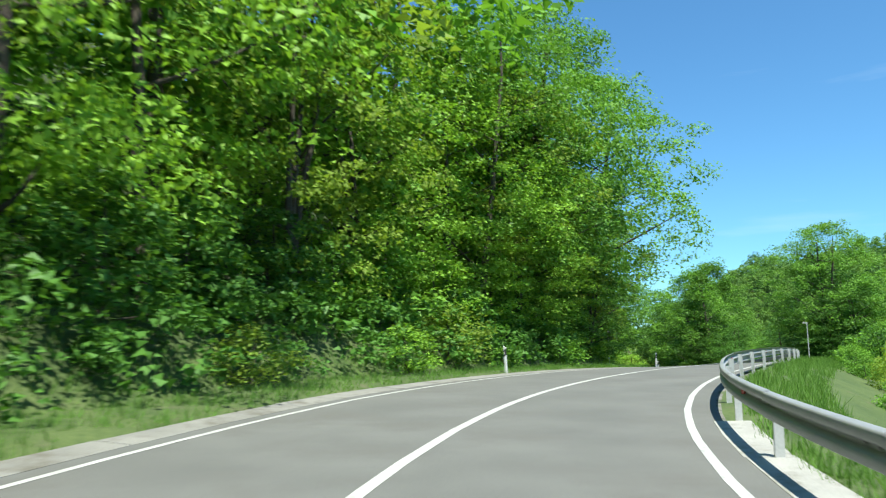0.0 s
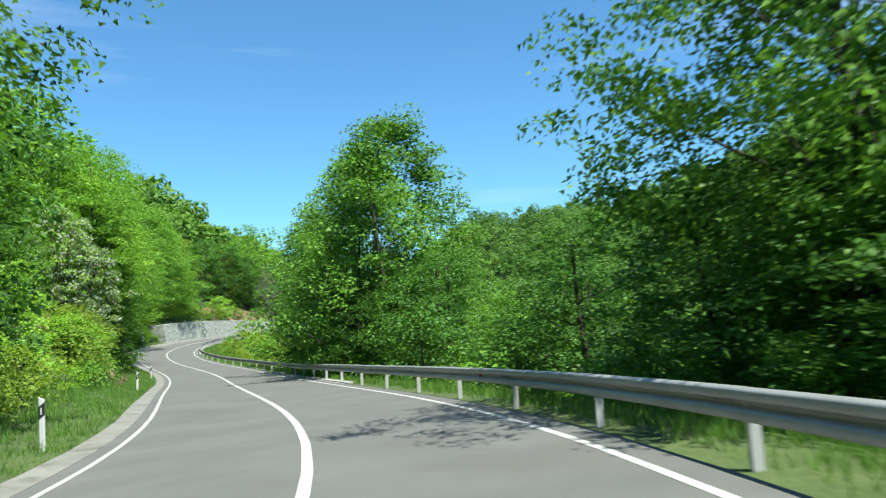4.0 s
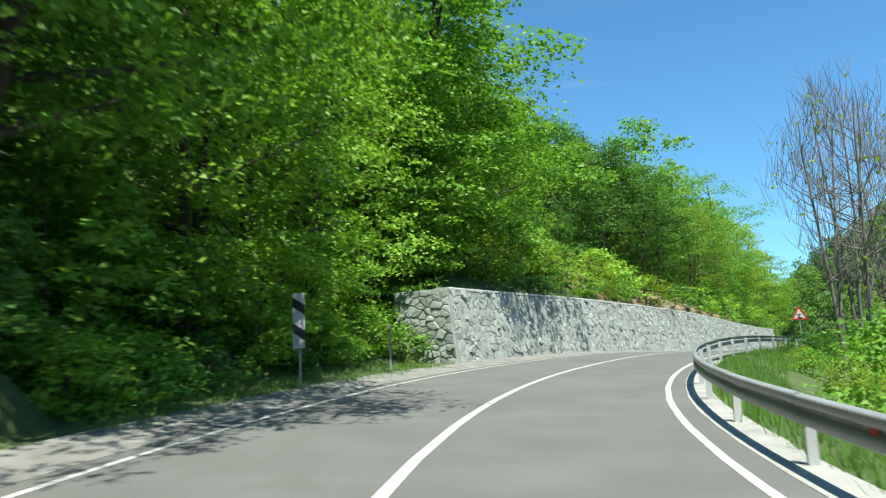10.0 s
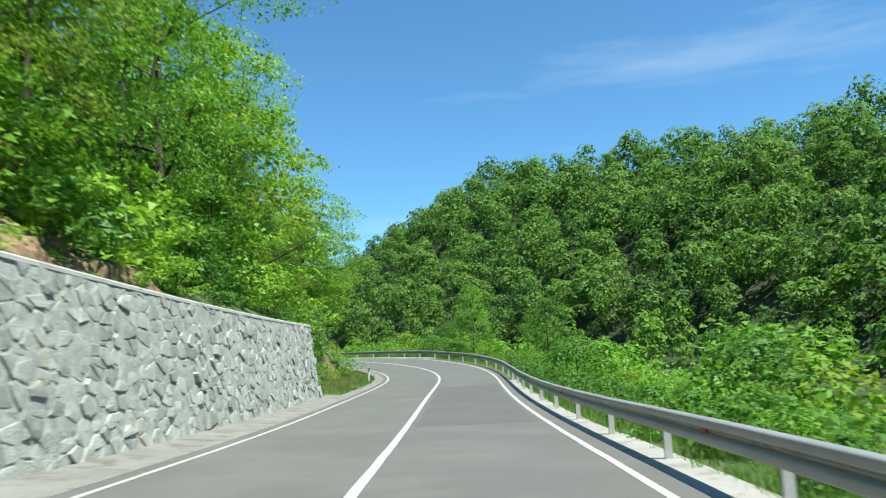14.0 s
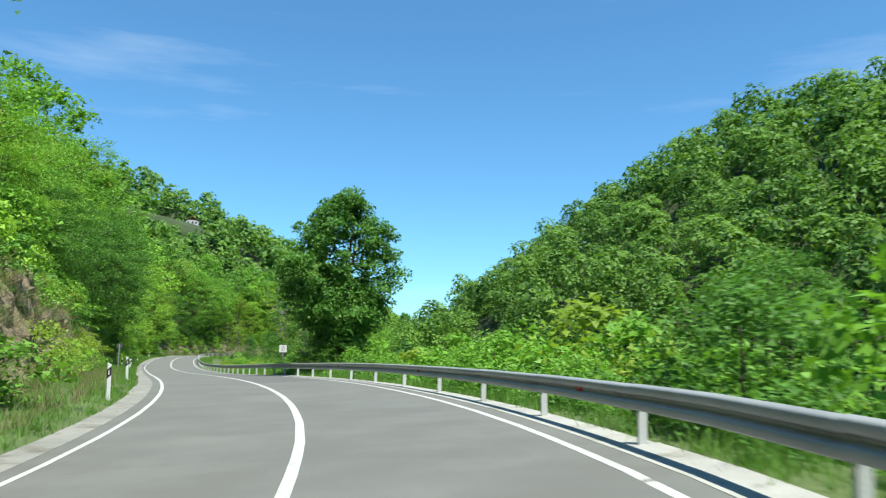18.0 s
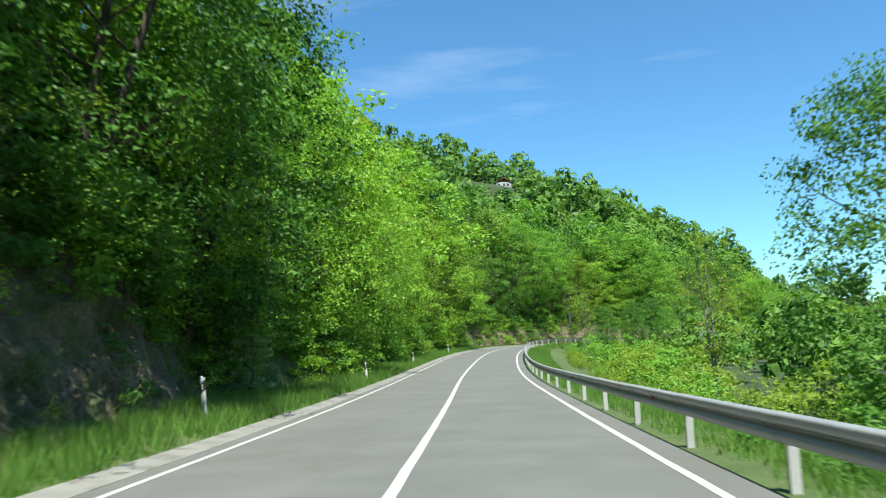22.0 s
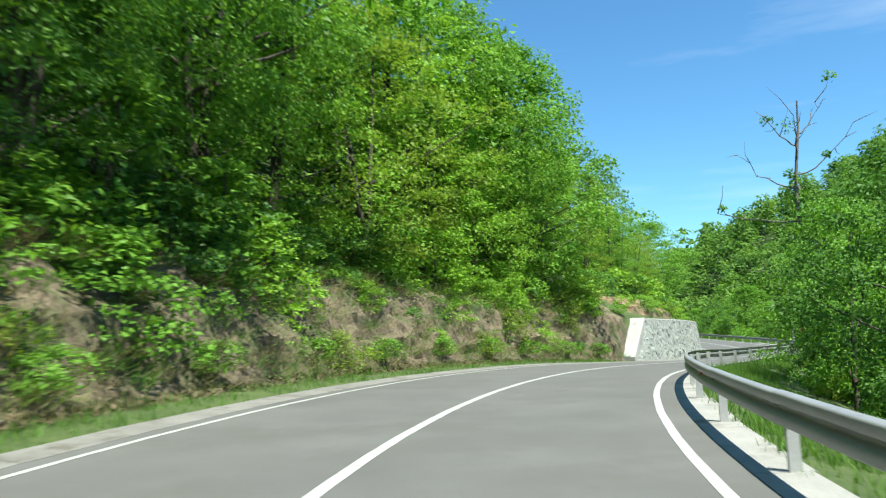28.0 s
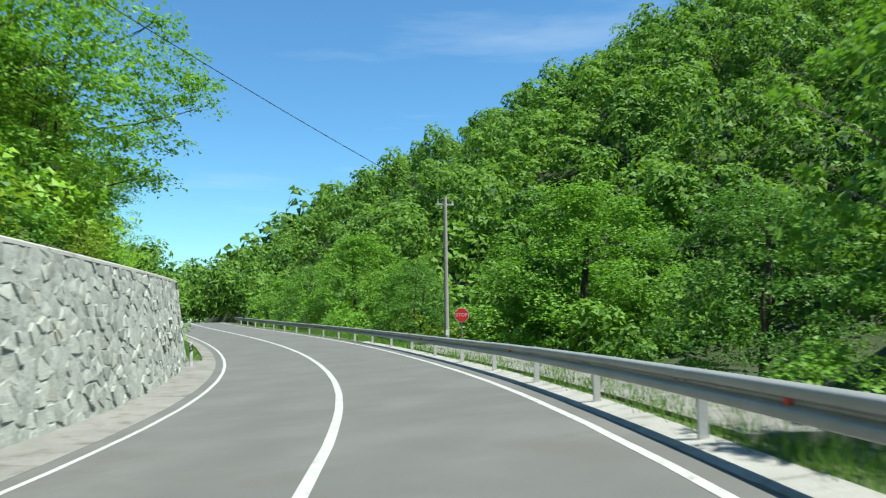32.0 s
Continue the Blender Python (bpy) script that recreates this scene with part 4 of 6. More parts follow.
def stones(u0, u1, high, seed, su=0.37, sv=0.27):
    """Outlines of rubble stones on a face: cells of very uneven size round scattered points, wider than high."""
    r = np.random.RandomState(seed)
    nu, nv = int((u1 - u0) / su), max(2, int(high / sv))
    sq = 0.72                                     # the cells are drawn in a squeezed plane
    U = u0 + (np.arange(nu)[:, None] + 0.5 + r.uniform(-0.46, 0.46, (nu, nv))) * (u1 - u0) / nu
    V = (np.arange(nv)[None] + 0.5 + r.uniform(-0.46, 0.46, (nu, nv))) * high / nv
    W = r.uniform(-1, 1, (nu, nv)) ** 3 * 0.022   # weights: big stones crowd out small ones
    keep = r.uniform(size=(nu, nv)) > 0.14
    out = []
    for a in range(nu):
        for b in range(nv):
            if not keep[a, b]:
                continue
            x, y = U[a, b] * sq, V[a, b]
            poly = [(u0 * sq, 0.0), (u1 * sq, 0.0), (u1 * sq, high), (u0 * sq, high)]
            near = [(i, j) for i in range(max(0, a - 2), min(nu, a + 3)) for j in range(max(0, b - 2), min(nv, b + 3)) if keep[i, j] and (i, j) != (a, b)]
            near.sort(key=lambda ij: (U[ij] * sq - x) ** 2 + (V[ij] - y) ** 2)
            for ij in near:
                nx_, ny_ = U[ij] * sq - x, V[ij] - y
                c = (U[ij] ** 2 * sq * sq + V[ij] ** 2 - x * x - y * y + W[a, b] - W[ij]) / 2
                poly = cut_cell(poly, (nx_, ny_), c)
                if len(poly) < 3:
                    break
            if len(poly) >= 3:
                P = np.array(poly) / np.array([sq, 1.0])
                if np.ptp(P[:, 0]) > 0.05 and np.ptp(P[:, 1]) > 0.04 and np.ptp(P[:, 0]) < 1.4:
                    out.append(P)
    r.shuffle(out)
    return out


def stone_piece(poly, r):
    """A stone as verts (u, v, out) and triangles: a ring in the joint, an inset ring, an uneven broken face."""
    k = len(poly)
    c = poly.mean(0)
    size = math.sqrt(np.ptp(poly[:, 0]) * np.ptp(poly[:, 1]))
    joint = r.uniform(0.006, 0.030)
    away = poly - c
    far = np.linalg.norm(away, axis=1)[:, None] + 1e-6
    back = c + away * np.clip(1 - joint / far, 0.55, 1) * r.uniform(0.92, 1.0, (k, 1))
    front = c + (back - c) * np.clip(1 - r.uniform(0.012, 0.035) / (far * 0.9), 0.6, 1)
    tilt = r.normal(size=2) * np.array([0.06, 0.045])
    lift = 0.004 + max(-0.006, r.gamma(1.6, 0.014)) + 0.02 * (size - 0.25)
    zf = np.maximum(lift + (front - c) @ tilt + r.uniform(-0.006, 0.006, k), -0.004)
    v = np.concatenate([np.c_[back, np.full(k, -0.05)], np.c_[back, np.maximum(zf - r.uniform(0.006, 0.02), -0.006)], np.c_[front, zf],
                        [[c[0] + r.uniform(-.05, .05) * size, c[1] + r.uniform(-.05, .05) * size, lift + r.uniform(-0.004, 0.016)]]])
    q = np.arange(k)
    n = (q + 1) % k
    t = np.concatenate([np.stack([q, n, n + k], 1), np.stack([q, n + k, q + k], 1), np.stack([q + k, n + k, n + 2 * k], 1), np.stack([q + k, n + 2 * k, q + 2 * k], 1), np.stack([q + 2 * k, n + 2 * k, np.full(k, 3 * k)], 1)])
    return v, t


def stone_wall(name, label, s0, s1, base, lean, heights, near, seed, slope_end=False, mortar_line=0.31):
    """Rubble wall along the road from s0 to s1; base: d of its foot; lean: how far the top stands back; near: spans of s whose stones are single parts."""
    top = tagged(new(name), label, "stone wall", kind="structure")
    hi = lambda s: np.interp(s, heights[0], heights[1])
    r = np.random.RandomState(seed)
    s = np.linspace(s0, s1, int((s1 - s0) / 1.5) + 1)
    H = hi(s)
    foot = 0.02
    me = solid("core", s, [(base + 0.004, -0.3), (base + 0.004, foot), (base + 0.004 + lean, H), (base + 0.55 + lean, H), (base + 0.6 + lean, -0.3)], M_MORTAR)
    under(new("core", me), top)["label"] = "pale mortar between the stones"
    # cap: cast lengths
    c0 = s0 + (3.75 if slope_end else 0)
    n = int((s1 - c0) / 6) or 1
    for q in range(n):
        a, b = c0 + (s1 - c0) * q / n + 0.01, c0 + (s1 - c0) * (q + 1) / n - 0.01
        cs = np.linspace(a, b, 5)
        ch = hi(cs)
        me = solid("cap", cs, [(base + lean - 0.045, ch - 0.03), (base + lean - 0.04, ch + 0.04), (base + lean, ch + 0.075), (base + lean + 0.52, ch + 0.075), (base + lean + 0.55, ch - 0.02)], M_CAP)
        under(new("cap", me), top)["label"] = "pale cast concrete coping"
    H0 = max(heights[1])

    def put(v):
        ss, vv, out = v[:, 0], v[:, 1], v[:, 2]
        k = np.clip(vv / H0, 0, 1)
        hh = foot + k * (hi(ss) - foot)
        return at(ss, base + lean * k - out, hh)

    # mortar smeared unevenly over the joints and the stones' edges
    mu, mv = np.meshgrid(np.arange(s0 + 0.05, s1 - 0.05, 0.11), np.linspace(0.0, H0, int(H0 / 0.11)), indexing="ij")
    smear = 0.55 * lattice(mu * 2.3, mv * 2.6, seed + 60) + 0.45 * lattice(mu * 6.1, mv * 6.7, seed + 61)
    daub = put(np.stack([mu.ravel(), mv.ravel(), (0.085 * (smear - mortar_line)).ravel()], 1))
    nk = mu.shape[1]
    i = (np.arange(mu.shape[0] - 1)[:, None] * nk + np.arange(nk - 1)[None]).ravel()
    under(new("mortar", mesh_of("mortar", daub, np.stack([i, i + 1, i + nk + 1, i + nk], 1), M_MORTAR, True)), top)["label"] = "pale mortar smeared over the joints"
    rest, single = [], 0
    for poly in stones(s0, s1, H0, seed):
        v, f = stone_piece(poly, r)
        w = put(v)
        if single < 290 and any(a <= poly[:, 0].mean() <= b for a, b in near):
            under(new("stone", mesh_of("stone", w, f[:, ::-1], M_STONE)), top)
            single += 1
        else:
            rest.append((w, f[:, ::-1]))
    v, f = join(rest)
    under(tagged(new("stones", mesh_of("stones", v, f, M_STONE)), "grey rubble stones", kind="stuff"), top)
    if not slope_end:
        # the end that faces back along the road
        ends = []
        depth = 2.6
        hs = float(hi(s0))
        for poly in stones(0, depth, hs, seed + 7):
            v, f = stone_piece(poly, r)
            k = np.clip(v[:, 1] / hs, 0, 1)
            w = at(s0 - v[:, 2] - 0.02 - 0.18 * (1 - k) + 0.12 * v[:, 0], base + 0.05 + lean * k + v[:, 0], foot + v[:, 1])
            ends.append((w, f))
        v, f = join(ends)
        under(tagged(new("end_stones", mesh_of("end_stones", v, f, M_STONE)), "rubble stones of the wall's end", kind="stuff"), top)
        ring = [at(s0 - 0.01 - 0.18 * (1 - k) + 0.12 * a, base + 0.06 + lean * k + a, foot + hs * k) for a, k in ((0, -0.1), (depth, -0.1), (depth, 1), (0, 1))]
        back = [p + (at(s0 + 2.2, 0) - at(s0, 0)) for p in ring]
        vv = np.array(ring + back)
        ff = np.array([[0, 1, 2, 3], [7, 6, 5, 4], [0, 4, 5, 1], [1, 5, 6, 2], [2, 6, 7, 3], [3, 7, 4, 0]])
        under(new("end_core", mesh_of("end_core", vv, ff, M_MORTAR)), top)
    if slope_end:
        # sloping cast cap running down the wall's end into the bank
        hs = float(hi(s0 + 3.8))
        pts = [at(s0 + a, base + b, h) for a, b, h in ((-0.1, -0.06, -0.8), (-0.1, 2.2, -0.8), (-0.1, 2.2, 0.5), (-0.1, -0.06, 0.35), (3.8, lean - 0.06, hs - 1.2), (3.8, lean + 1.5, hs - 1.2), (3.8, lean + 1.5, hs + 0.12), (3.8, lean - 0.06, hs + 0.12))]
        ff = np.array([[3, 2, 6, 7], [0, 1, 2, 3], [0, 3, 7, 4], [1, 5, 6, 2], [4, 7, 6, 5], [0, 4, 5, 1]])
        under(tagged(new("sloping_cap", mesh_of("sloping_cap", np.array(pts), ff, M_CAP)), "smooth pale concrete cap sloping down the end"), top)
    return top


stone_wall("wall_stone_long", "long grey rubble stone retaining wall with a pale coping", 202.3, 278.0, 5.02, 0.42, ([202.3, 210, 240, 278], [3.05, 3.1, 3.3, 3.35]), [(210, 219), (232, 236)], 3)
stone_wall("wall_stone_bend", "grey rubble stone retaining wall on the bend with a sloping end cap", 543.6, 592.0, 5.05, 0.42, ([543.6, 547.4, 560, 592], [0.25, 3.05, 3.35, 3.55]), [(550, 559), (568, 571)], 11, True, 0.28)


# ---------------------------------------------------------------- plants
def leaves(p, out, size, r, up=0.75, outward=0.6, loose=0.75, slim=0.78):
    """Pointed leaves at the points p; out: the direction away from the plant's middle."""
    n = len(p)
    nrm = outward * out + np.array([0, 0, up]) + loose * r.normal(size=(n, 3))
    nrm /= np.linalg.norm(nrm, axis=1)[:, None] + 1e-9
    t = r.normal(size=(n, 3)) + 0.6 * out + np.array([0, 0, -0.25])
    t -= (t * nrm).sum(1)[:, None] * nrm
    t /= np.linalg.norm(t, axis=1)[:, None] + 1e-9
    b = np.cross(nrm, t)
    L = np.reshape(size, (-1, 1)) * r.uniform(0.65, 1.35, (n, 1))
    w = L * slim * 0.5 * r.uniform(0.8, 1.2, (n, 1))
    v = np.stack([p - t * L * 0.45 + b * w, p - t * L * 0.45 - b * w, p + t * L * 0.6 - nrm * L * 0.1], 1).reshape(-1, 3)
    return v, np.arange(3 * n).reshape(-1, 3)


def sprays(centres, out, number, radius, r, flat=0.4):
    """Points on rounded, drooping tufts round the branch ends, thickest on the tufts' upper skin."""
    k = r.randint(0, len(centres), number)
    u = r.normal(size=(number, 3))
    u /= np.linalg.norm(u, axis=1)[:, None] + 1e-9
    u[:, 2] = np.where(r.uniform(size=number) < 0.55, np.abs(u[:, 2]), u[:, 2])
    deep = 0.45 + 0.6 * r.uniform(size=number) ** 0.6
    g = u * np.array([1, 1, flat]) * (radius[k] * deep)[:, None]
    g[:, 2] -= 0.22 * (g[:, 0] ** 2 + g[:, 1] ** 2) / (radius[k] + 0.1)
    o = out[k] * 0.55 + u * 0.75
    return centres[k] + g, o / (np.linalg.norm(o, axis=1)[:, None] + 1e-9)


def foliage(c, o, rad, number, size, r, flat=0.6, core=None, inner=5):
    """Leaves of a plant: small ones on the skins of its tufts, broad shaded ones inside them, and a dim core (its points and leaf size)."""
    p, oo = sprays(c, o, number, rad, r, flat)
    pieces = [leaves(p, oo, size, r)]
    k = np.repeat(np.arange(len(c)), inner)
    q = c[k] + r.normal(size=(len(k), 3)) * np.array([0.32, 0.32, 0.18]) * rad[k][:, None] - o[k] * 0.15 * rad[k][:, None]
    pieces.append(leaves(q, o[k], 1.2 * size, r, 0.5, 0.4, 0.9, 0.9))
    if core is not None:
        u = r.normal(size=core[0].shape)
        pieces.append(leaves(core[0], u, core[1], r, 0.2, 0.6, 1.0, 1.0))
    return join(pieces)


def crown_points(r, n, z0, z1, R, shape=1.0, shell=0.5):
    """Branch ends inside an uneven crown from z0 to z1; shape below 1: widest low, above 1: widest high."""
    u = r.uniform(0.02, 0.99, n)
    prof = np.sin(math.pi * np.clip(u, 0, 1) ** shape) ** 0.6
    th = r.uniform(0, 2 * math.pi, n)
    lump = 1 + 0.27 * np.sin(th * 2 + r.uniform(0, 6)) * np.sin(u * 7 + r.uniform(0, 6)) + 0.09 * np.clip(r.normal(size=n), -2, 2)
    rad = R * prof * np.clip(lump, 0.4, 1.5) * (shell + (1 - shell) * r.uniform(0, 1, n) ** 0.5)
    c = np.stack([rad * np.cos(th), rad * np.sin(th), z0 + u * (z1 - z0)], 1)
    mid = np.array([0, 0, z0 * 0.5 + z1 * 0.5])
    o = (c - mid) * np.array([1, 1, 0.8])
    return c, o / (np.linalg.norm(o, axis=1)[:, None] + 1e-9)


def wood(r, H, R, z0, ends, limbs, thick, lean=0.3, forks=1):
    """Trunk with bends and limbs out to some of the branch ends."""
    pieces, stems = [], []
    for f in range(forks):
        k = 9
        u = np.linspace(0, 1, k)
        a = r.uniform(0, 6.28)
        spread = (0.25 * R if forks > 1 else 0) * u ** 1.3
        path = np.stack([spread * math.cos(a + f * 2.4) + lean * np.sin(u * 2.2 + a) * u + 0.05 * r.normal(size=k) * u, spread * math.sin(a + f * 2.4) + lean * np.cos(u * 1.9 + a) * u * 0.7 + 0.05 * r.normal(size=k) * u, -0.5 + u * (H * 0.9 + 0.5)], 1)
        rad = thick * (1 - 0.85 * u ** 0.8) + 0.012
        rad[0] *= 1.35
        pieces.append(tube(path, rad, 7))
        stems.append((path, rad))
    if limbs:
        pick = ends[r.permutation(len(ends))[:limbs]]
        for e in pick:
            path, rad = stems[r.randint(forks)]
            z = max(z0 * 0.6, e[2] - 0.45 * math.hypot(e[0], e[1]) - r.uniform(0, 0.8))
            z = min(z, H * 0.8)
            a = np.array([np.interp(z, path[:, 2], path[:, q]) for q in (0, 1)] + [z])
            tr = float(np.interp(z, path[:, 2], rad)) * 0.55
            u = np.linspace(0, 1, 5)[:, None]
            mid = (a + e) / 2 + r.normal(size=3) * 0.15 - np.array([0, 0, 0.25])
            pth = (1 - u) ** 2 * a + 2 * u * (1 - u) * mid + u * u * e
            pieces.append(tube(pth, np.linspace(tr, 0.012, 5), 4))
    return join(pieces)


def tree(seed, H, R, z0, leaf_mat, bark, number=2600, size=0.26, clusters=70, limbs=16, shape=1.0, thick=0.16, forks=1, name="tree", label="", category="tree", group="", flat=0.62, shell=0.18, tuft=(0.10, 0.23), core=260, inner=17):
    """One broadleaved tree: tapered trunk with limbs, and a crown of leaves in layered sprays."""
    r = np.random.RandomState(seed)
    t = thing(name, label, category, group)
    c, o = crown_points(r, clusters, z0, H, R, shape, shell)
    v, f = wood(r, H, R, z0, c, limbs, thick, forks=forks)
    under(new("trunk", mesh_of("trunk", v, f, bark, True)), t)
    rad = R * r.uniform(tuft[0], tuft[1], clusters)
    top = r.uniform(size=clusters) < 0.14
    c[top] += o[top] * r.uniform(0.05, 0.22, (int(top.sum()), 1)) * R
    mid = crown_points(r, core, z0 + 0.12 * (H - z0), z0 + 0.86 * (H - z0), 0.52 * R, shape, 0.0)[0]
    v, f = foliage(c, o, rad, number, size, r, flat, (mid, 1.6 * size) if core else None, inner)
    under(new("crown", mesh_of("crown", v, f, leaf_mat)), t)
    return t


def bush(seed, H, R, leaf_mat, number, size, label, name="bush", group="bushes along the road", upright=0.0):
    r = np.random.RandomState(seed)
    t = thing(name, label, "bush", group)
    k = max(10, number // 28)
    c, o = crown_points(r, k, 0.0, H, R, 0.75, 0.35)
    v, f = wood(r, H, R, 0.1, c, 3, 0.035 + 0.006 * H, 0.12)
    under(new("woody_base", mesh_of("woody_base", v, f, M_BARK, True)), t)
    c[:, 2] = np.maximum(c[:, 2], 0.12 * H)
    v, f = foliage(c, o, np.full(k, 0.27 * R + 0.1), number, size, r, 0.55 + upright, None, 6)
    v[:, 2] = np.maximum(v[:, 2], 0.02)
    under(new("foliage", mesh_of("foliage", v, f, leaf_mat)), t)
    return t


class Scatter:
    """Copies of a few prototypes; the first use of each is the prototype itself."""
    def __init__(self, protos):
        self.protos, self.used = protos, set()

    def put(self, k, m):
        k %= len(self.protos)
        ob = self.protos[k]
        if k not in self.used:
            self.used.add(k)
            ob.matrix_basis = m
            return ob
        return copy_thing(ob, m)


def stand(s, d, scale, turn, wide=1.0, sink=0.15, lean=0.0):
    x, y, _ = at(s, d)
    z = float(land([x], [y])[0]) - sink
    return pose(x, y, z, 0, lean, heading(s)) @ pose(0, 0, 0, 0, 0, turn) @ Matrix.Diagonal((scale * wide, scale * wide, scale, 1))


rng = np.random.RandomState(21)
WOODS = "trees of the roadside wood"
edge_trees = Scatter([
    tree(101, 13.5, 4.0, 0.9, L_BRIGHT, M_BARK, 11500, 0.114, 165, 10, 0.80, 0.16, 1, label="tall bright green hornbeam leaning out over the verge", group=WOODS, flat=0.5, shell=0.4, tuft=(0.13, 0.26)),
    tree(102, 15.0, 4.3, 1.6, L_MID, M_BARK, 12000, 0.118, 165, 12, 0.90, 0.18, 2, label="dense mid-green beech with layered branches at the wood's edge", group=WOODS, flat=0.45, shell=0.4, tuft=(0.13, 0.27)),
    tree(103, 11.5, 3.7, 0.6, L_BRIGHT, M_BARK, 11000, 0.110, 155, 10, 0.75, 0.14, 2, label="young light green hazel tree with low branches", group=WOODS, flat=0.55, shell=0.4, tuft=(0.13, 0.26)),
    tree(104, 16.5, 4.6, 1.8, L_MID, M_BARK, 12400, 0.120, 170, 12, 0.95, 0.2, 1, label="high leafy beech on the bank above the road", group=WOODS, flat=0.45, shell=0.4, tuft=(0.13, 0.26)),
    tree(105, 14.0, 4.1, 1.2, L_DARK, M_BARK, 11500, 0.118, 165, 10, 0.85, 0.17, 1, label="dark green oak, leaf colour darkened for the shade of the wood", group=WOODS, flat=0.6, shell=0.4, tuft=(0.13, 0.26)),
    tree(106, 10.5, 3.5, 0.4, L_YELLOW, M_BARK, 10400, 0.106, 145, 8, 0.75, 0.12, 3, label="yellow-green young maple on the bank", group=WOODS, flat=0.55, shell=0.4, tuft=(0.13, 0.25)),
])
back_trees = Scatter([
    tree(111, 13.5, 3.9, 2.0, L_MID, M_BARK, 2600, 0.25, 80, 4, 0.9, 0.18, 1, label="leafy tree in the wood above the road", group=WOODS, shell=0.4, tuft=(0.15, 0.28), inner=5, core=60),
    tree(112, 12.0, 3.6, 1.5, L_BRIGHT, M_BARK, 2500, 0.24, 75, 4, 0.85, 0.16, 1, label="bright green tree on the wooded slope", group=WOODS, shell=0.4, tuft=(0.15, 0.28), inner=5, core=60),
    tree(113, 15.0, 4.1, 2.5, L_DARK, M_BARK, 2700, 0.26, 85, 4, 0.95, 0.2, 1, label="dark green tall tree on the wooded slope", group=WOODS, shell=0.4, tuft=(0.15, 0.28), inner=5, core=60),
    tree(114, 11.0, 3.5, 1.2, L_YELLOW, M_BARK, 2400, 0.23, 70, 4, 0.8, 0.15, 2, label="yellow-green tree on the wooded slope", group=WOODS, shell=0.4, tuft=(0.15, 0.28), inner=5, core=60),
])
low_bushes = Scatter([
    bush(121, 1.7, 1.25, L_MID, 1100, 0.12, "low mid-green hazel bush on the verge"),
    bush(122, 2.4, 1.5, L_BRIGHT, 1500, 0.125, "bright green bush with long shoots"),
    bush(123, 1.2, 1.0, L_DARK, 900, 0.105, "dark bramble bush at the foot of the bank"),
    bush(124, 2.2, 1.3, L_YELLOW, 1300, 0.11, "yellow-green willow bush on the bank", upright=0.5),
])
valley_bushes = Scatter([
    bush(131, 3.0, 1.7, L_YELLOW, 2000, 0.13, "yellow-green willow bush below the barrier", upright=0.5),
    bush(132, 3.6, 1.9, L_MID, 2200, 0.145, "mid-green alder bush below the barrier", upright=0.3),
    bush(133, 2.4, 1.6, L_MID, 1700, 0.125, "fresh green bush behind the barrier"),
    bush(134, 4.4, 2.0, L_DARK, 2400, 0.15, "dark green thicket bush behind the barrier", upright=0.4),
])

# what stands on the uphill side: s, chance of a front tree per step, front distance, scale
UP = np.array([(-32, 1, 10.2, 1.05), (40, 1, 9.8, 1.08), (50, 1, 9.0, 1.08), (54, 0.6, 10, 0.9), (60, 0.0, 13, 0.6), (72, 0.1, 13, 0.6), (78, 0.9, 12.5, 0.95), (94, 0.7, 12, 0.75), (112, 0.8, 11.5, 0.72), (122, 0.7, 13, 0.7),
               (137, 0.8, 12.8, 0.75), (144, 1, 8.4, 1.0), (150, 1, 7.8, 1.02), (174, 1, 8.6, 1.05), (190, 1, 8.4, 1.15), (198, 0.9, 9.8, 0.95), (208, 0.95, 10.2, 0.98), (220, 0.6, 12, 0.8), (230, 0.25, 14, 0.6), (248, 0.4, 13, 0.62), (256, 1, 10.0, 0.78), (282, 1, 9.2, 0.95), (296, 0.9, 10.2, 0.85),
               (306, 0.6, 12.0, 0.66), (345, 0.7, 12.4, 0.6), (366, 1, 12.4, 0.6), (384, 1, 11.6, 0.74), (400, 1, 10.2, 0.98), (440, 1, 9.2, 1.08), (485, 1, 9.0, 1.12), (506, 1, 9.6, 0.95), (520, 1, 9.8, 0.95), (534, 0.9, 10.2, 0.8), (545, 0.7, 12.0, 0.68),
               (552, 0.7, 12, 0.62), (564, 1, 11, 0.62), (592, 1, 10.5, 0.64), (656, 1, 10, 0.62)])
s = -26.0
while s < 636:
    q, dist, sc = (float(np.interp(s, UP[:, 0], UP[:, c])) for c in (1, 2, 3))
    if rng.uniform() < q:
        kind = rng.randint(6)
        kind = 4 if 488 < s < 514 else (0, 2, 5)[kind % 3] if s < 32 or 468 < s < 545 else (1, 3, 4)[kind % 3] if 140 < s < 166 else kind      # brighter hazel and maple, darker beech and oak: sun and shade put into leaf colour
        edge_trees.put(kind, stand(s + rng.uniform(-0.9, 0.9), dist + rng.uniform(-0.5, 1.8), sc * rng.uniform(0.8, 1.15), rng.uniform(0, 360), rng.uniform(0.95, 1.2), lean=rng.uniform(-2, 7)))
    s += 4.8
s = -24.0
while s < 630:
    q, dist, sc = (float(np.interp(s, UP[:, 0], UP[:, c])) for c in (1, 2, 3))
    if rng.uniform() < 0.5 + 0.5 * q:
        back_trees.put(rng.randint(4), stand(s + rng.uniform(-1.6, 1.6), dist + 4.4 + rng.uniform(-1.2, 1.4), 1.12 * sc * rng.uniform(0.85, 1.2), rng.uniform(0, 360), rng.uniform(0.95, 1.2)))
    s += 4.4


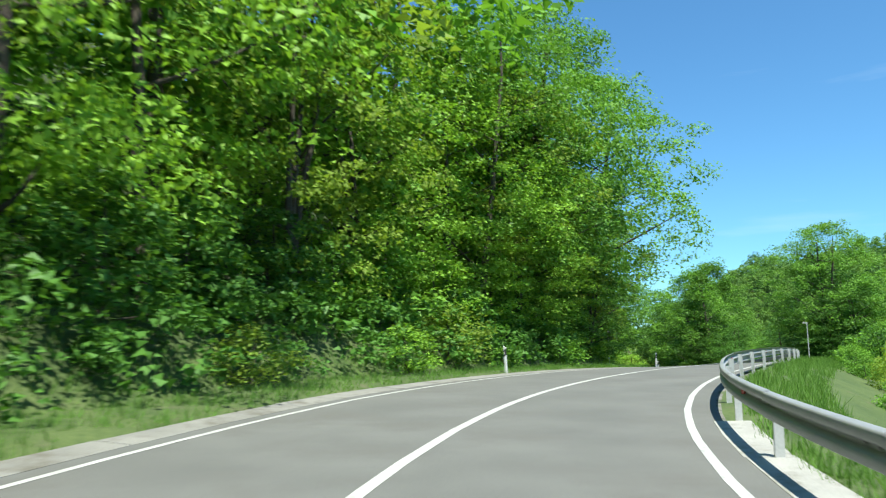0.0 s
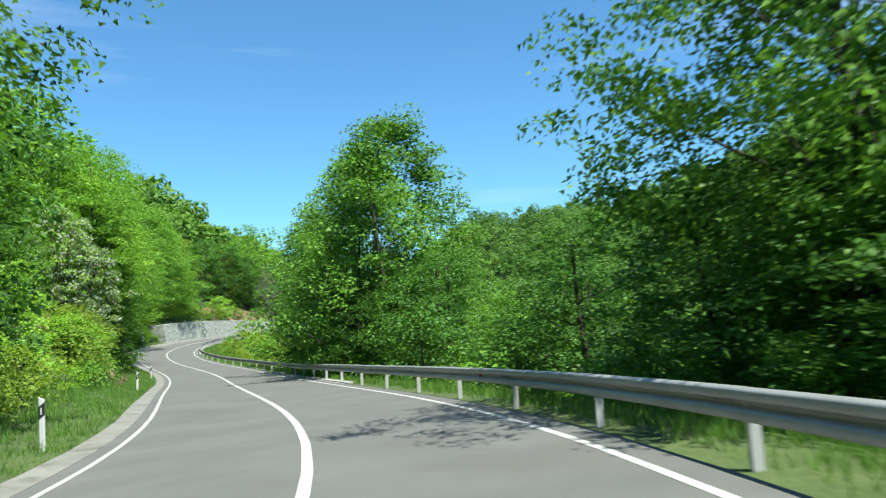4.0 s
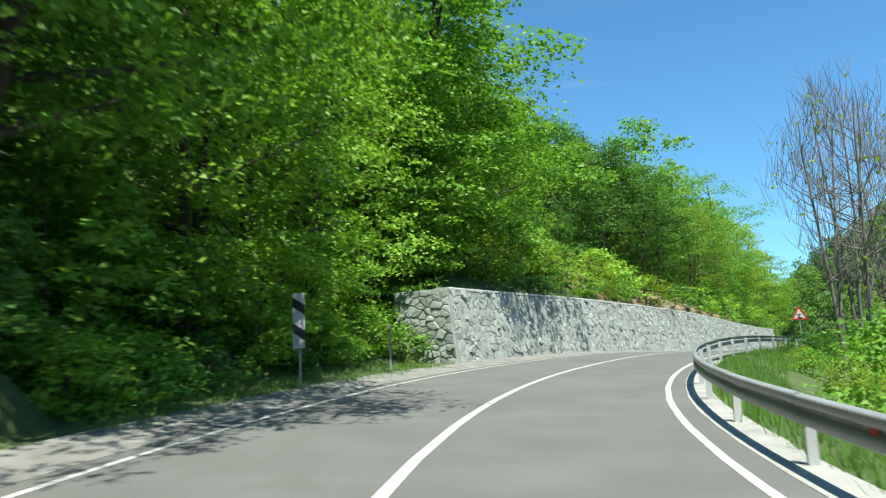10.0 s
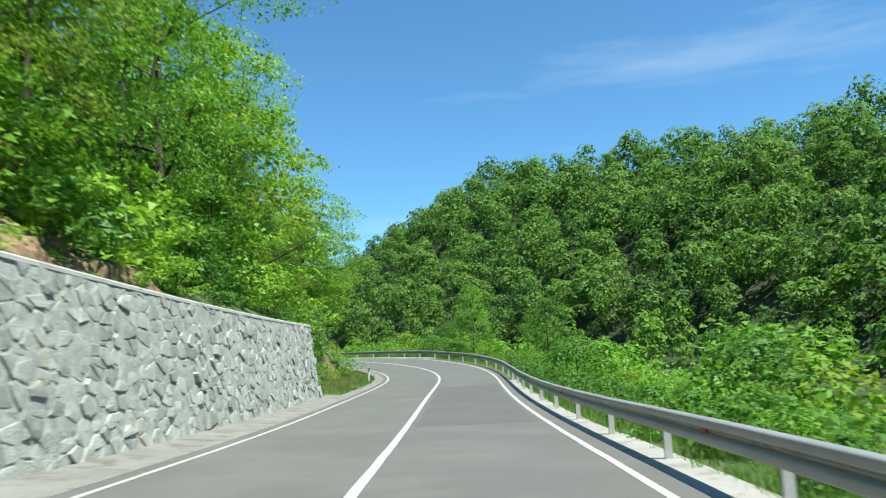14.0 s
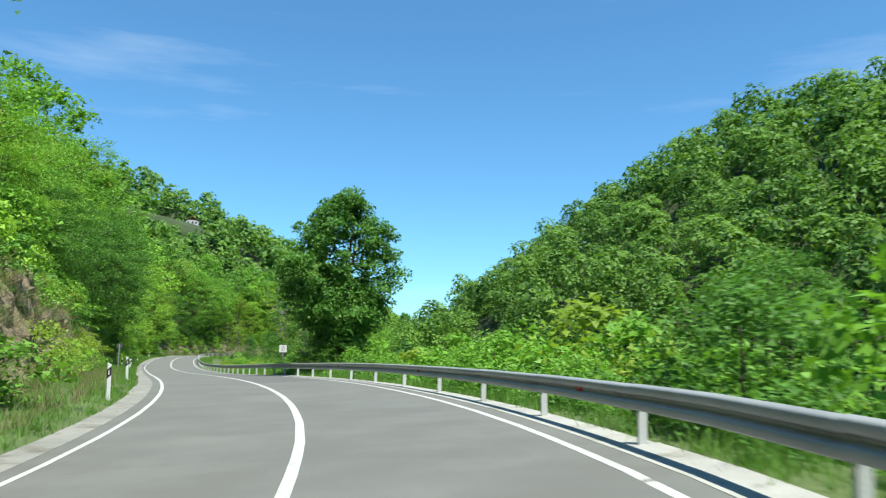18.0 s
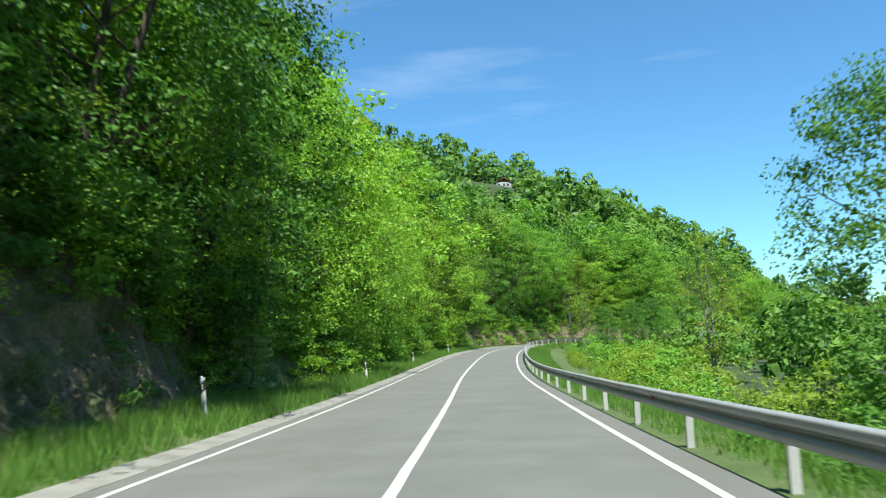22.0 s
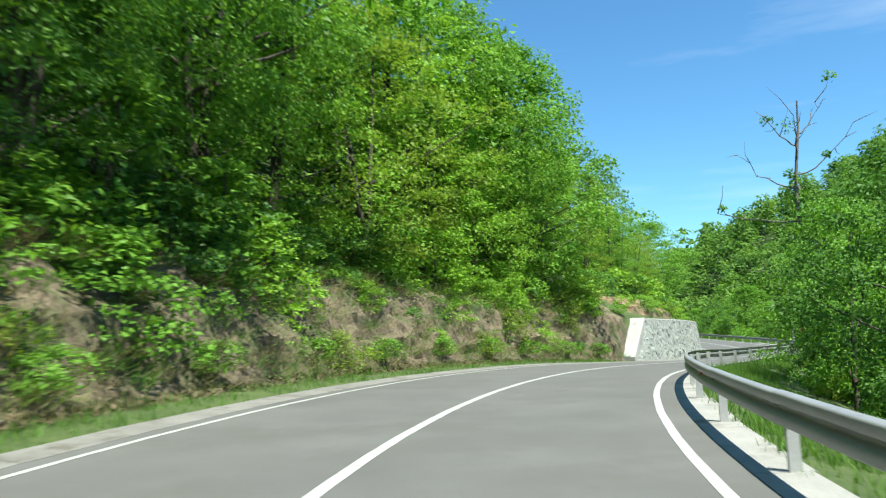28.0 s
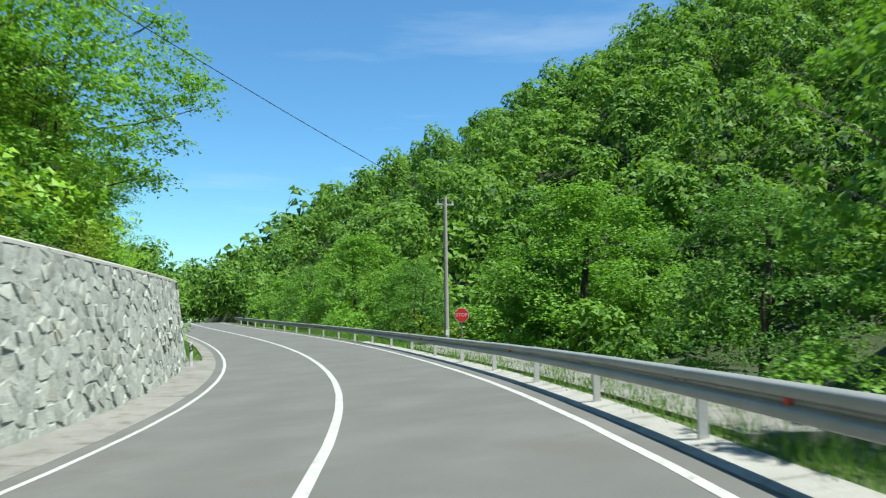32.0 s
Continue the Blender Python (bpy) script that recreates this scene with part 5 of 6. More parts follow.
class Thicket:
    """Undergrowth too dense to count: bushes joined into one mesh."""
    def __init__(self, protos):
        self.protos, self.v, self.f, self.k = protos, [], [], 0

    def put(self, k, m):
        v, f = self.protos[k % len(self.protos)]
        a = np.array(m)
        self.v.append(v @ a[:3, :3].T + a[:3, 3])
        self.f.append(f + self.k)
        self.k += len(v)

    def done(self, name, label, mat):
        tagged(new(name, mesh_of(name, np.concatenate(self.v), np.concatenate(self.f), mat)), label, "thicket", kind="stuff")


def clump(seed, H, R, number, size):
    r = np.random.RandomState(seed)
    k = max(12, number // 20)
    c, o = crown_points(r, k, 0.0, H, R, 0.75, 0.4)
    p, oo = sprays(c, o, number, np.full(k, 0.32 * R), r, 0.6)
    p[:, 2] = np.maximum(p[:, 2], 0.02)
    return leaves(p, oo, size, r)


small = [clump(160 + q, 1.9, 1.35, 520, 0.17) for q in range(5)]
tall = [clump(170 + q, 3.4, 1.8, 800, 0.21) for q in range(5)]
under_a, under_b, river_a, river_b = Thicket(small), Thicket(small), Thicket(tall), Thicket(tall)

# bushes under the trees and on the bank
s = -24.0
n = 0
while s < 630:
    toe = float(np.interp(s, CUT[:, 0], CUT[:, 1]))
    wall = 158.5 < s < 183.5 or 200 < s < 279.5 or 540 < s < 593
    earth = 124 < s < 141 or 231 < s < 250 or 376 < s < 403
    if not 53 < s < 76:
        d = toe + (rng.uniform(0.9, 2.2) if wall else rng.uniform(-0.4, 1.8))
        m = stand(s, d, rng.uniform(0.55, 1.05) * (0.75 if wall else 1.0), rng.uniform(0, 360), 1.15, 0.05)
        if not earth:
            low_bushes.put(rng.randint(4), m)
        for q in range(3):
            d = toe + rng.uniform(1.6, 8.5)
            if not earth or d > toe + 5.5 or rng.uniform() < 0.25:
                (under_a if rng.uniform() < 0.6 else under_b).put(rng.randint(5), stand(s + rng.uniform(-2, 2), d, rng.uniform(0.7, 1.35), rng.uniform(0, 360), 1.15, 0.1))
    n += 1
    s += 4.1
saplings = Scatter([
    bush(151, 4.2, 1.6, L_MID, 1700, 0.16, "leafy sapling at the wood's edge with branches to the ground", "sapling", "saplings at the wood's edge"),
    bush(152, 5.0, 1.8, L_BRIGHT, 1900, 0.165, "tall bright green sapling at the wood's edge", "sapling", "saplings at the wood's edge"),
    bush(153, 3.6, 1.5, L_DARK, 1600, 0.155, "dark green sapling, leaf colour darkened for the shade of the wood", "sapling", "saplings at the wood's edge"),
])
s = -22.0
while s < 630:
    q, dist, sc = (float(np.interp(s, UP[:, 0], UP[:, c])) for c in (1, 2, 3))
    wall = 200 < s < 256 or 540 < s < 593
    if rng.uniform() < q and not wall and not 53 < s < 69:
        saplings.put(rng.randint(3), stand(s, dist + rng.uniform(-1.6, 0.2), rng.uniform(0.7, 1.1), rng.uniform(0, 360), 1.15, 0.1, lean=rng.uniform(-3, 5)))
    if 404 < s < 512:
        saplings.put(rng.randint(3), stand(s + 1.5, float(np.interp(s, CUT[:, 0], CUT[:, 1])) + rng.uniform(0.6, 2.0), rng.uniform(0.5, 0.85), rng.uniform(0, 360), 1.2, 0.1, lean=rng.uniform(-3, 5)))
    if 159 < s < 183 or 200 < s < 279:
        under_b.put(rng.randint(5), stand(s + rng.uniform(-1, 1), float(np.interp(s, CUT[:, 0], CUT[:, 1])) + rng.uniform(0.35, 0.8), rng.uniform(0.3, 0.55) * (1 if s < 190 else 0.5), rng.uniform(0, 360), 1.3, 0.05))
    s += 3.3
for s, d, sc in ((144, 8.4, 0.8), (147, 8.6, 0.9), (150, 8.2, 0.7), (153, 8.0, 0.8), (156.2, 7.6, 0.7), (158, 7.0, 0.5), (182.6, 6.0, 0.8), (184.6, 6.2, 0.7), (186.5, 6.6, 0.8), (188.5, 6.8, 0.8), (193, 7.6, 0.7), (196, 7.2, 0.8), (199, 7.8, 0.9), (201, 8.4, 0.9)):
    low_bushes.put(int(s) % 3, stand(s, d, sc * 1.1, 77 * s, 1.2, 0.05))
    # before s 160 only the dark sapling: shade under the trees put into leaf colour
    saplings.put(2 if s < 160 else int(s) % 3, stand(s + 0.8, d + 1.2, sc * (1.3 if s < 160 else 1), 31 * s, 1.1, 0.1, lean=4))
for s, d, sc in ((500, 7.6, 0.5), (504, 8.6, 0.8), (508.5, 7.4, 0.5), (513, 8.8, 0.7), (517, 7.8, 0.45), (521, 9.0, 0.8), (525, 7.6, 0.5), (529, 8.8, 0.7), (533, 8.0, 0.5), (536, 9.2, 0.8), (539, 8.2, 0.6), (541.5, 7.4, 0.5), (543, 8.4, 0.7)):
    low_bushes.put(int(s) % 4, stand(s, d, sc * 1.3, 77 * s, 1.25, 0.05))
    under_a.put(int(s) % 5, stand(s + 1.3, d + 0.9, sc, 31 * s, 1.2, 0.1))
for q in range(14):
    low_bushes.put((1, 3, 0)[q % 3], stand(117.5 + 0.72 * q, 8.3 + 0.6 * (q * 5 % 4), 0.7 + 0.14 * (q * 7 % 4), 61 * q, 1.25, 0.0))
for q in range(16):
    s = 203 + 2.1 * q
    low_bushes.put(q % 4, stand(s, 6.9 + 0.5 * (q * 7 % 3), 0.75 + 0.12 * (q * 5 % 4), 83 * q, 1.3, 0.05))
    if q < 9:
        saplings.put(q % 3, stand(s + 0.9, 8.4 + 0.4 * (q * 5 % 3), 0.85, 47 * q, 1.2, 0.1, lean=3))
for q in range(26):
    s = 366 + 1.5 * q
    # mostly the dark sapling, its leaf colour standing in for shade over the rock
    saplings.put((2, 0, 2)[q % 3], stand(s, float(np.interp(s, CUT[:, 0], CUT[:, 1])) + rng.uniform(0.7, 2.8), rng.uniform(0.5, 0.95), rng.uniform(0, 360), 1.2, -0.25, lean=5))
for q in range(120):
    s = rng.uniform(303, 404) if q % 3 else rng.uniform(488, 544)
    s = s + 34 if 334 < s < 364 else s
    (under_a if q % 2 else under_b).put(rng.randint(5), stand(s, float(np.interp(s, CUT[:, 0], CUT[:, 1])) + rng.uniform(0.0, 3.6), rng.uniform(0.22, 0.6), rng.uniform(0, 360), 1.2, -0.22))
under_a.done("undergrowth_light", "light green undergrowth of saplings and brambles on the bank", L_BRIGHT)
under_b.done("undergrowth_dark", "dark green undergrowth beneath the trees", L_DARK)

# growth on the valley side: s, chance, nearest distance, scale
DOWN = np.array([(-32, 0.5, 9.5, 0.7), (20, 0.6, 9.0, 0.75), (45, 0.9, 7.6, 0.9), (60, 1, 7.6, 0.95), (100, 1, 6.8, 1.0), (128, 0.8, 6.8, 0.9), (140, 0.6, 8.5, 0.7), (158, 0.85, 8.0, 1.05), (168, 0.9, 7.6, 1.35), (185, 0.9, 7.6, 1.3), (200, 0.85, 7.4, 0.75), (230, 0.95, 6.9, 0.75), (290, 1, 6.6, 0.8),
                 (330, 1, 6.3, 0.95), (380, 1, 6.6, 1.0), (394, 0.7, 8.5, 0.75), (400, 0.8, 9.0, 0.75), (462, 0.8, 9.0, 0.75), (486, 1, 8.6, 0.75), (522, 1, 8.6, 0.8), (530, 1, 7.0, 0.95), (560, 1, 7.0, 0.8), (656, 1, 7.0, 1.0)])
s = -26.0
while s < 636:
    q, dist, sc = (float(np.interp(s, DOWN[:, 0], DOWN[:, c])) for c in (1, 2, 3))
    open_ = 128 < s < 215 or 392 < s < 470
    bias = [0, 0, 2, 1] if open_ else [1, 2, 3, 1, 2, 0]
    q *= 0.0 if 571 < s < 611 else 1.0
    if rng.uniform() < q:
        valley_bushes.put(bias[rng.randint(len(bias))], stand(s + rng.uniform(-1, 1), -(dist + rng.uniform(-0.4, 1.2)), sc * rng.uniform(0.65, 1.1), rng.uniform(0, 360), rng.uniform(0.95, 1.25), 0.1))
    for off in (2.6, 4.6, 7.4):
        if rng.uniform() < q * 0.9:
            (river_b if rng.uniform() < (0.75 if open_ else 0.25) else river_a).put(rng.randint(5), stand(s + rng.uniform(-2, 2), -(dist + off + rng.uniform(-0.6, 1.4)), sc * rng.uniform(0.75, 1.25) * (1 + 0.03 * off), rng.uniform(0, 360), rng.uniform(0.95, 1.25), 0.1))
    s += 4.0
# low fringe in the dark leaf tone, which stands in for shade on the verges
fringe = Thicket(small)
for q in range(110):
    s = 219 + 0.75 * q if q % 2 else 318 + 0.7 * q
    fringe.put(q % 5, stand(s, -(5.3 + 0.35 * (q * 7 % 4)), 0.30 + 0.08 * (q * 5 % 4), 83 * q, 1.25, 0.05))
for q in range(70):
    s = -18 + 0.92 * q
    fringe.put(q % 5, stand(s, float(np.interp(s, CUT[:, 0], CUT[:, 1])) + 0.2 + 0.55 * (q * 7 % 5), 0.55 + 0.15 * (q * 5 % 4), 83 * q, 1.25, 0.05))
fringe.done("verge_thicket_dark", "brambles and weeds along the road's edges, shade put into their dark green leaf colour", L_DARK)
river_a.done("river_thicket_green", "green alder thicket between the road and the river", L_MID)
river_b.done("river_thicket_yellow", "yellow-green willow thicket between the road and the river", L_YELLOW)

# single trees on the valley side
DOWNTREES = "single trees along the road"
valley_trees = Scatter([
    tree(141, 14.0, 4.0, 0.5, L_MID, M_BARK, 30000, 0.135, 280, 14, 0.72, 0.17, 2, label="tall dense alder with several stems near the road", group=DOWNTREES, tuft=(0.14, 0.27), shell=0.45, flat=0.7),
    tree(142, 11.5, 3.4, 0.9, L_DARK, M_BARK, 17000, 0.112, 185, 14, 0.8, 0.15, 2, label="dark green alder with several stems near the road", group=DOWNTREES, tuft=(0.14, 0.27), shell=0.4),
    tree(143, 10.0, 3.2, 1.0, L_MID, M_BARK, 14000, 0.108, 155, 14, 0.8, 0.13, 1, label="fresh green young tree behind the barrier", group=DOWNTREES, tuft=(0.14, 0.26), shell=0.4),
    # for crowns in the sun: the brightness lies in the leaf colour
    tree(144, 12.5, 3.6, 0.8, L_BRIGHT, M_BARK, 17000, 0.112, 185, 14, 0.8, 0.15, 2, label="bright green hornbeam in layered sprays, sunlight put into its leaf colour", group=DOWNTREES, tuft=(0.14, 0.27), shell=0.4, flat=0.45),
])
for k, s, d, sc, wd in ((0, 69, 13.6, 1.15, 1.3), (0, 86.5, 11, 1.0, 1.0), (3, 320.5, 8.2, 0.95, 1.2), (3, 318.0, 9.2, 0.85, 1.2), (0, 323.0, 9.4, 0.7, 1.2), (1, 148, 8.4, 0.95, 1.1), (1, 145, 9.2, 0.9, 1.2), (1, 154, 8.0, 0.9, 1.1), (1, 93, 11.5, 1.0, 1.1), (1, 80, -13, 0.8, 1.0), (1, 82.5, -14.5, 0.8, 0.9), (2, 74, -13.5, 0.8, 1.2), (1, 92, -11, 0.62, 1.2), (0, 109.8, -8.9, 1.02, 0.92), (1, 88.5, -9.4, 0.64, 1.3), (1, 85.5, -12.0, 0.7, 1.25), (1, 102, -9.5, 0.7, 1.2), (1, 79.5, -10.8, 1.1, 1.25), (1, 76.2, -11.6, 0.92, 1.3), (1, 111.2, -9.4, 0.84, 1.3), (1, 107.4, -9.8, 0.7, 1.3), (1, 78.4, -8.4, 0.5, 1.6), (1, 81.5, -9.0, 0.55, 1.5), (1, 75.6, -9.6, 0.5, 1.6), (1, 108.6, -8.4, 0.6, 1.3), (1, 112.5, -8.6, 0.65, 1.2), (1, 105.5, -8.6, 0.5, 1.3), (1, 361, -6.9, 0.34, 1.5), (1, 358.8, -7.2, 0.3, 1.6), (1, 363.4, -7.6, 0.36, 1.6), (2, 97, -10.5, 0.7, 1), (1, 116, -8.4, 1.2, 1),
                        (0, 121, -9.6, 1.05, 1), (1, 126, -8.8, 1.1, 1), (1, 131, -9.0, 1.2, 0.95), (1, 136, -9.8, 1.25, 0.9), (1, 138.5, -10.5, 1.5, 1.1), (1, 141, -10.8, 1.1, 0.9), (2, 64, -12, 0.8, 1.2), (2, 52, -13, 0.8, 1.2), (1, 42, -16, 0.9, 1.2), (2, 30, -17, 0.8, 1.1), (2, 317, -8.0, 1.05, 0.62), (2, 303, -9.5, 0.85, 0.75),
                        (1, 330, -12, 0.6, 1.1), (1, 376, -9, 0.9, 0.9), (2, 384, -11, 0.8, 1), (1, 400.5, -11.2, 1.0, 0.85), (1, 496, -9.6, 0.62, 0.85), (1, 506, -10.2, 0.75, 0.8), (1, 513, -10.2, 0.8, 1), (2, 520, -9, 0.9, 1), (1, 526, -10, 0.9, 1), (2, 536, -10, 0.9, 1),
                        (1, 545, -11, 0.8, 1.1), (1, 568, -12.5, 0.75, 1.0), (2, 577, -18, 0.8, 1.2), (1, 584, -16.5, 0.9, 1.3), (0, 606, -22, 0.85, 1.4), (1, 615, -13, 0.8, 1.2), (0, 626, -12, 0.7, 1.2), (1, 640, -11, 0.8, 1.2), (2, 650, -10, 0.9, 1.2)):
    valley_trees.put(k, stand(s, d, sc, 57 * s, wd, 0.2, lean=0))
for k, s, d, sc, wd, ln in ((3, 192, 9.0, 0.92, 1.2, 4), (3, 203.6, 10.4, 1.15, 1.15, 2), (0, 207, 10.2, 1.0, 1.3, 3), (3, 211.5, 10.8, 1.1, 1.25, 3), (3, 216.5, 11.6, 0.84, 1.2, 2), (3, 176, 9.6, 1.0, 1.15, 4), (3, 142.5, 11.0, 1.2, 1.1, 4), (3, 146, 11.6, 1.2, 1.15, 4), (3, 149, 10.2, 1.25, 1.1, 4), (3, 157, 10.0, 1.2, 1.1, 4), (3, 165, 9.6, 1.15, 1.1, 4),
                         (1, 368, 11.8, 0.75, 1.2, 5), (1, 375, 11.6, 0.8, 1.2, 6), (1, 383, 10.8, 0.9, 1.15, 8), (1, 392, 9.8, 1.05, 1.1, 9), (1, 400, 9.2, 1.2, 1.1, 12), (1, 408, 9.2, 1.2, 1.1, 12),
                         (3, 35, 10.4, 1.05, 1.2, 4), (1, 43, 10.2, 1.3, 1.15, 6), (3, 46.0, 9.4, 0.8, 1.15, 0), (3, 40.5, 8.9, 0.72, 1.3, 2), (1, 50.2, 8.0, 0.62, 1.4, 2), (1, 238, 16.0, 1.2, 1.3, 0), (1, 245, 14.2, 1.2, 1.3, 2), (1, 251, 12.6, 1.15, 1.25, 2), (0, 539, 12.0, 1.05, 1.0, 3), (2, 590, 10.0, 1.35, 1.2, 4), (2, 583, 11.0, 1.2, 1.2, 4), (3, 311, 9.8, 0.95, 1.25, 8), (2, 306, 10.6, 1.0, 1.2, 6), (3, 534, 13.2, 1.2, 1.1, 0), (3, 528, 12.5, 1.3, 1.1, 2)):
    valley_trees.put(k, stand(s, d, sc, 40 * s, wd, 0.2, lean=ln))
oak = tree(150, 19.0, 7.0, 3.2, L_MID, M_BARK, 27000, 0.16, 330, 26, 0.95, 0.34, 2, name="oak_tree", label="broad old oak with branches reaching out over the road", group="old oaks at the wood's edge", flat=0.5, shell=0.5, tuft=(0.10, 0.19), core=500)
oak.matrix_basis = stand(52.5, 9.2, 1.06, 20, 1.08, 0.2, lean=3)
for s, d, sc, a, wd, ln in ((78.2, -9.8, 0.74, 75, 0.95, 0), (533, 12.6, 0.86, 160, 0.9, 2), (504, 9.6, 0.82, 50, 0.95, 5), (511.5, 10.6, 0.78, 230, 0.9, 4), (45.5, 11.0, 1.02, 120, 0.9, 4), (183.6, 7.8, 0.85, 200, 1.0, 9), (156.0, 10.4, 0.76, 310, 0.95, 7)):
    copy_thing(oak, stand(s, d, sc, a, wd, 0.2, lean=ln))
rt = tree(145, 14.2, 4.0, 3.0, L_DARK, M_BARK, 34000, 0.20, 250, 22, 1.0, 0.26, 2, tuft=(0.17, 0.27), shell=0.62, name="round_tree", label="large round-crowned maple standing alone beside the barrier")
rt.matrix_basis = stand(360.6, -7.4, 0.89, 30, 0.93)
lt = tree(146, 12.0, 3.4, 3.0, L_MID, M_PALEBARK, 6000, 0.19, 110, 18, 1.0, 0.13, 1, core=10, inner=2, name="slender_tree", label="slender pale-barked tree with thin light leaves")
lt.matrix_basis = stand(563.5, -9.6, 0.95, 10, 0.8, lean=-3)
copy_thing(lt, stand(570.0, -11.5, 1.0, 130, 1.25))
thin = tree(147, 12.5, 2.8, 4.0, L_YELLOW, M_PALEBARK, 1500, 0.18, 60, 44, 1.1, 0.085, 2, core=0, inner=0, name="sparse_tree", label="tall sparse tree just coming into leaf beside the river", group="sparse trees by the river")
thin.matrix_basis = stand(383.5, -8.0, 0.95, 0)
for s, d, sc, a in ((382, -9.6, 0.9, 80), (391, -10.8, 0.8, 150), (244, -9.5, 0.62, 200), (432, -16, 1.0, 250), (481, -8.4, 0.75, 300), (486, -9.5, 0.7, 20)):
    copy_thing(thin, stand(s, d, sc, a))
bare = tree(148, 13.0, 2.6, 3.6, L_YELLOW, M_PALEBARK, 60, 0.2, 60, 44, 1.2, 0.10, 2, core=0, inner=0, name="bare_tree", label="tall bare tree with fine upright twigs", group="bare trees by the river")
tw = np.random.RandomState(12)
tips = crown_points(np.random.RandomState(148), 60, 3.6, 13.0, 2.6, 1.2, 0.18)[0]
fine = []
for e in tips:
    for q in range(6):
        a = e + tw.normal(size=3) * 0.15
        b = a + np.array([tw.normal() * 0.35, tw.normal() * 0.35, tw.uniform(0.7, 1.7)])
        fine.append(tube([a, (a + b) / 2 + tw.normal(size=3) * 0.06, b], [0.011, 0.008, 0.004], 3))
tv, tf = join(fine)
tagged(under(new("twig_spray", mesh_of("twig_spray", tv, tf, M_PALEBARK)), bare), "fine pale upright twigs", kind="stuff")
bare.matrix_basis = stand(217, -8.2, 1.1, 0)
for s, d, sc, a in ((219.5, -8.8, 1.05, 120), (214, -9.4, 1.0, 240), (221, -10.2, 1.0, 160)):
    copy_thing(bare, stand(s, d, sc, a))
def half_dead_tree(m):
    """Tall trunk with crooked bare limbs above and ragged leafy shoots up its stem."""
    r = np.random.RandomState(93)
    t = thing("half_dead_tree", "half-dead tree with crooked bare limbs and leafy shoots up its trunk", "tree", m=m)
    z = np.linspace(-0.4, 13.6, 12)
    stem = np.stack([0.22 * np.sin(z * 0.5) + 0.05 * r.normal(size=12), 0.2 * np.cos(z * 0.42) + 0.05 * r.normal(size=12), z], 1)
    pieces = [tube(stem, np.linspace(0.19, 0.04, 12), 8)]
    tips = []
    for h, a, length, rise in ((5.2, 3.0, 2.6, 0.5), (6.6, 0.2, 2.4, 1.2), (7.8, 3.3, 3.6, 0.5), (8.6, 1.4, 2.0, 1.5), (9.4, 3.0, 2.4, 1.9), (10.0, 0.1, 2.6, 2.2), (10.8, 4.6, 1.8, 1.6), (11.4, 3.4, 1.4, 1.7), (12.0, 0.4, 1.2, 1.6)):
        b = np.array([np.interp(h, stem[:, 2], stem[:, q]) for q in range(3)])
        u = np.linspace(0, 1, 7)[:, None]
        way = np.array([math.cos(a), math.sin(a), 0.0])
        path = b + way * length * u + np.array([0, 0, rise]) * u ** 1.8 + r.normal(size=(7, 3)) * 0.10 * u
        pieces.append(tube(path, np.linspace(0.045, 0.012, 7), 6))
        for k in (3, 4, 5, 6):
            w = way * r.uniform(0.1, 0.6) + r.normal(size=3) * 0.35 + np.array([0, 0, 0.45])
            e = path[k] + w * r.uniform(0.7, 1.3)
            pieces.append(tube([path[k], (path[k] + e) / 2 + r.normal(size=3) * 0.08, e], [0.026, 0.016, 0.006], 4))
            tips.append(e)
    v, f = join(pieces)
    under(new("trunk", mesh_of("trunk", v, f, M_PALEBARK, True)), t)["label"] = "pale grey bark on trunk and bare limbs"
    h = r.uniform(0.8, 9.8, 70)
    c = np.stack([np.interp(h, stem[:, 2], stem[:, q]) for q in range(3)], 1) + r.normal(size=(70, 3)) * np.array([0.5, 0.5, 0.2]) * (1.15 - h / 14)[:, None]
    c = np.concatenate([c, np.array(tips)[::5]])
    o = c - np.array([0, 0, 5.0])
    o = o / (np.linalg.norm(o, axis=1)[:, None] + 1e-9)
    v, f = foliage(c, o, r.uniform(0.22, 0.5, len(c)), 4200, 0.12, r, 0.8, None, 6)
    under(new("shoots", mesh_of("shoots", v, f, L_MID)), t)["label"] = "ragged green shoots"


half_dead_tree(stand(530, -7.6, 0.96, 10, 1.0, 0.1))
white = tree(149, 6.5, 2.4, 0.8, [L_BLOSSOM, L_BRIGHT], M_BARK, 7000, 0.125, 110, 12, 0.85, 0.1, 2, name="blossom_tree", label="small tree covered in white blossom", group="white-blossomed trees")
for o_ in white.children:
    if o_.name.startswith("crown"):
        k = len(o_.data.polygons)
        o_.data.polygons.foreach_set("material_index", (np.random.RandomState(4).uniform(size=k) < 0.5).astype(np.int32))
white.matrix_basis = stand(134.8, 9.4, 1.12, 0)
for s, d, sc, a in ((132.6, 11.4, 1.25, 200), (137.8, 9.8, 1.1, 100), (500, 12.5, 1.2, 60), (505, 14, 1.2, 160), (408.5, 7.0, 0.33, 0), (246, -9, 0.75, 90), (250, -11, 0.8, 10)):
    copy_thing(white, stand(s, d, sc, a))


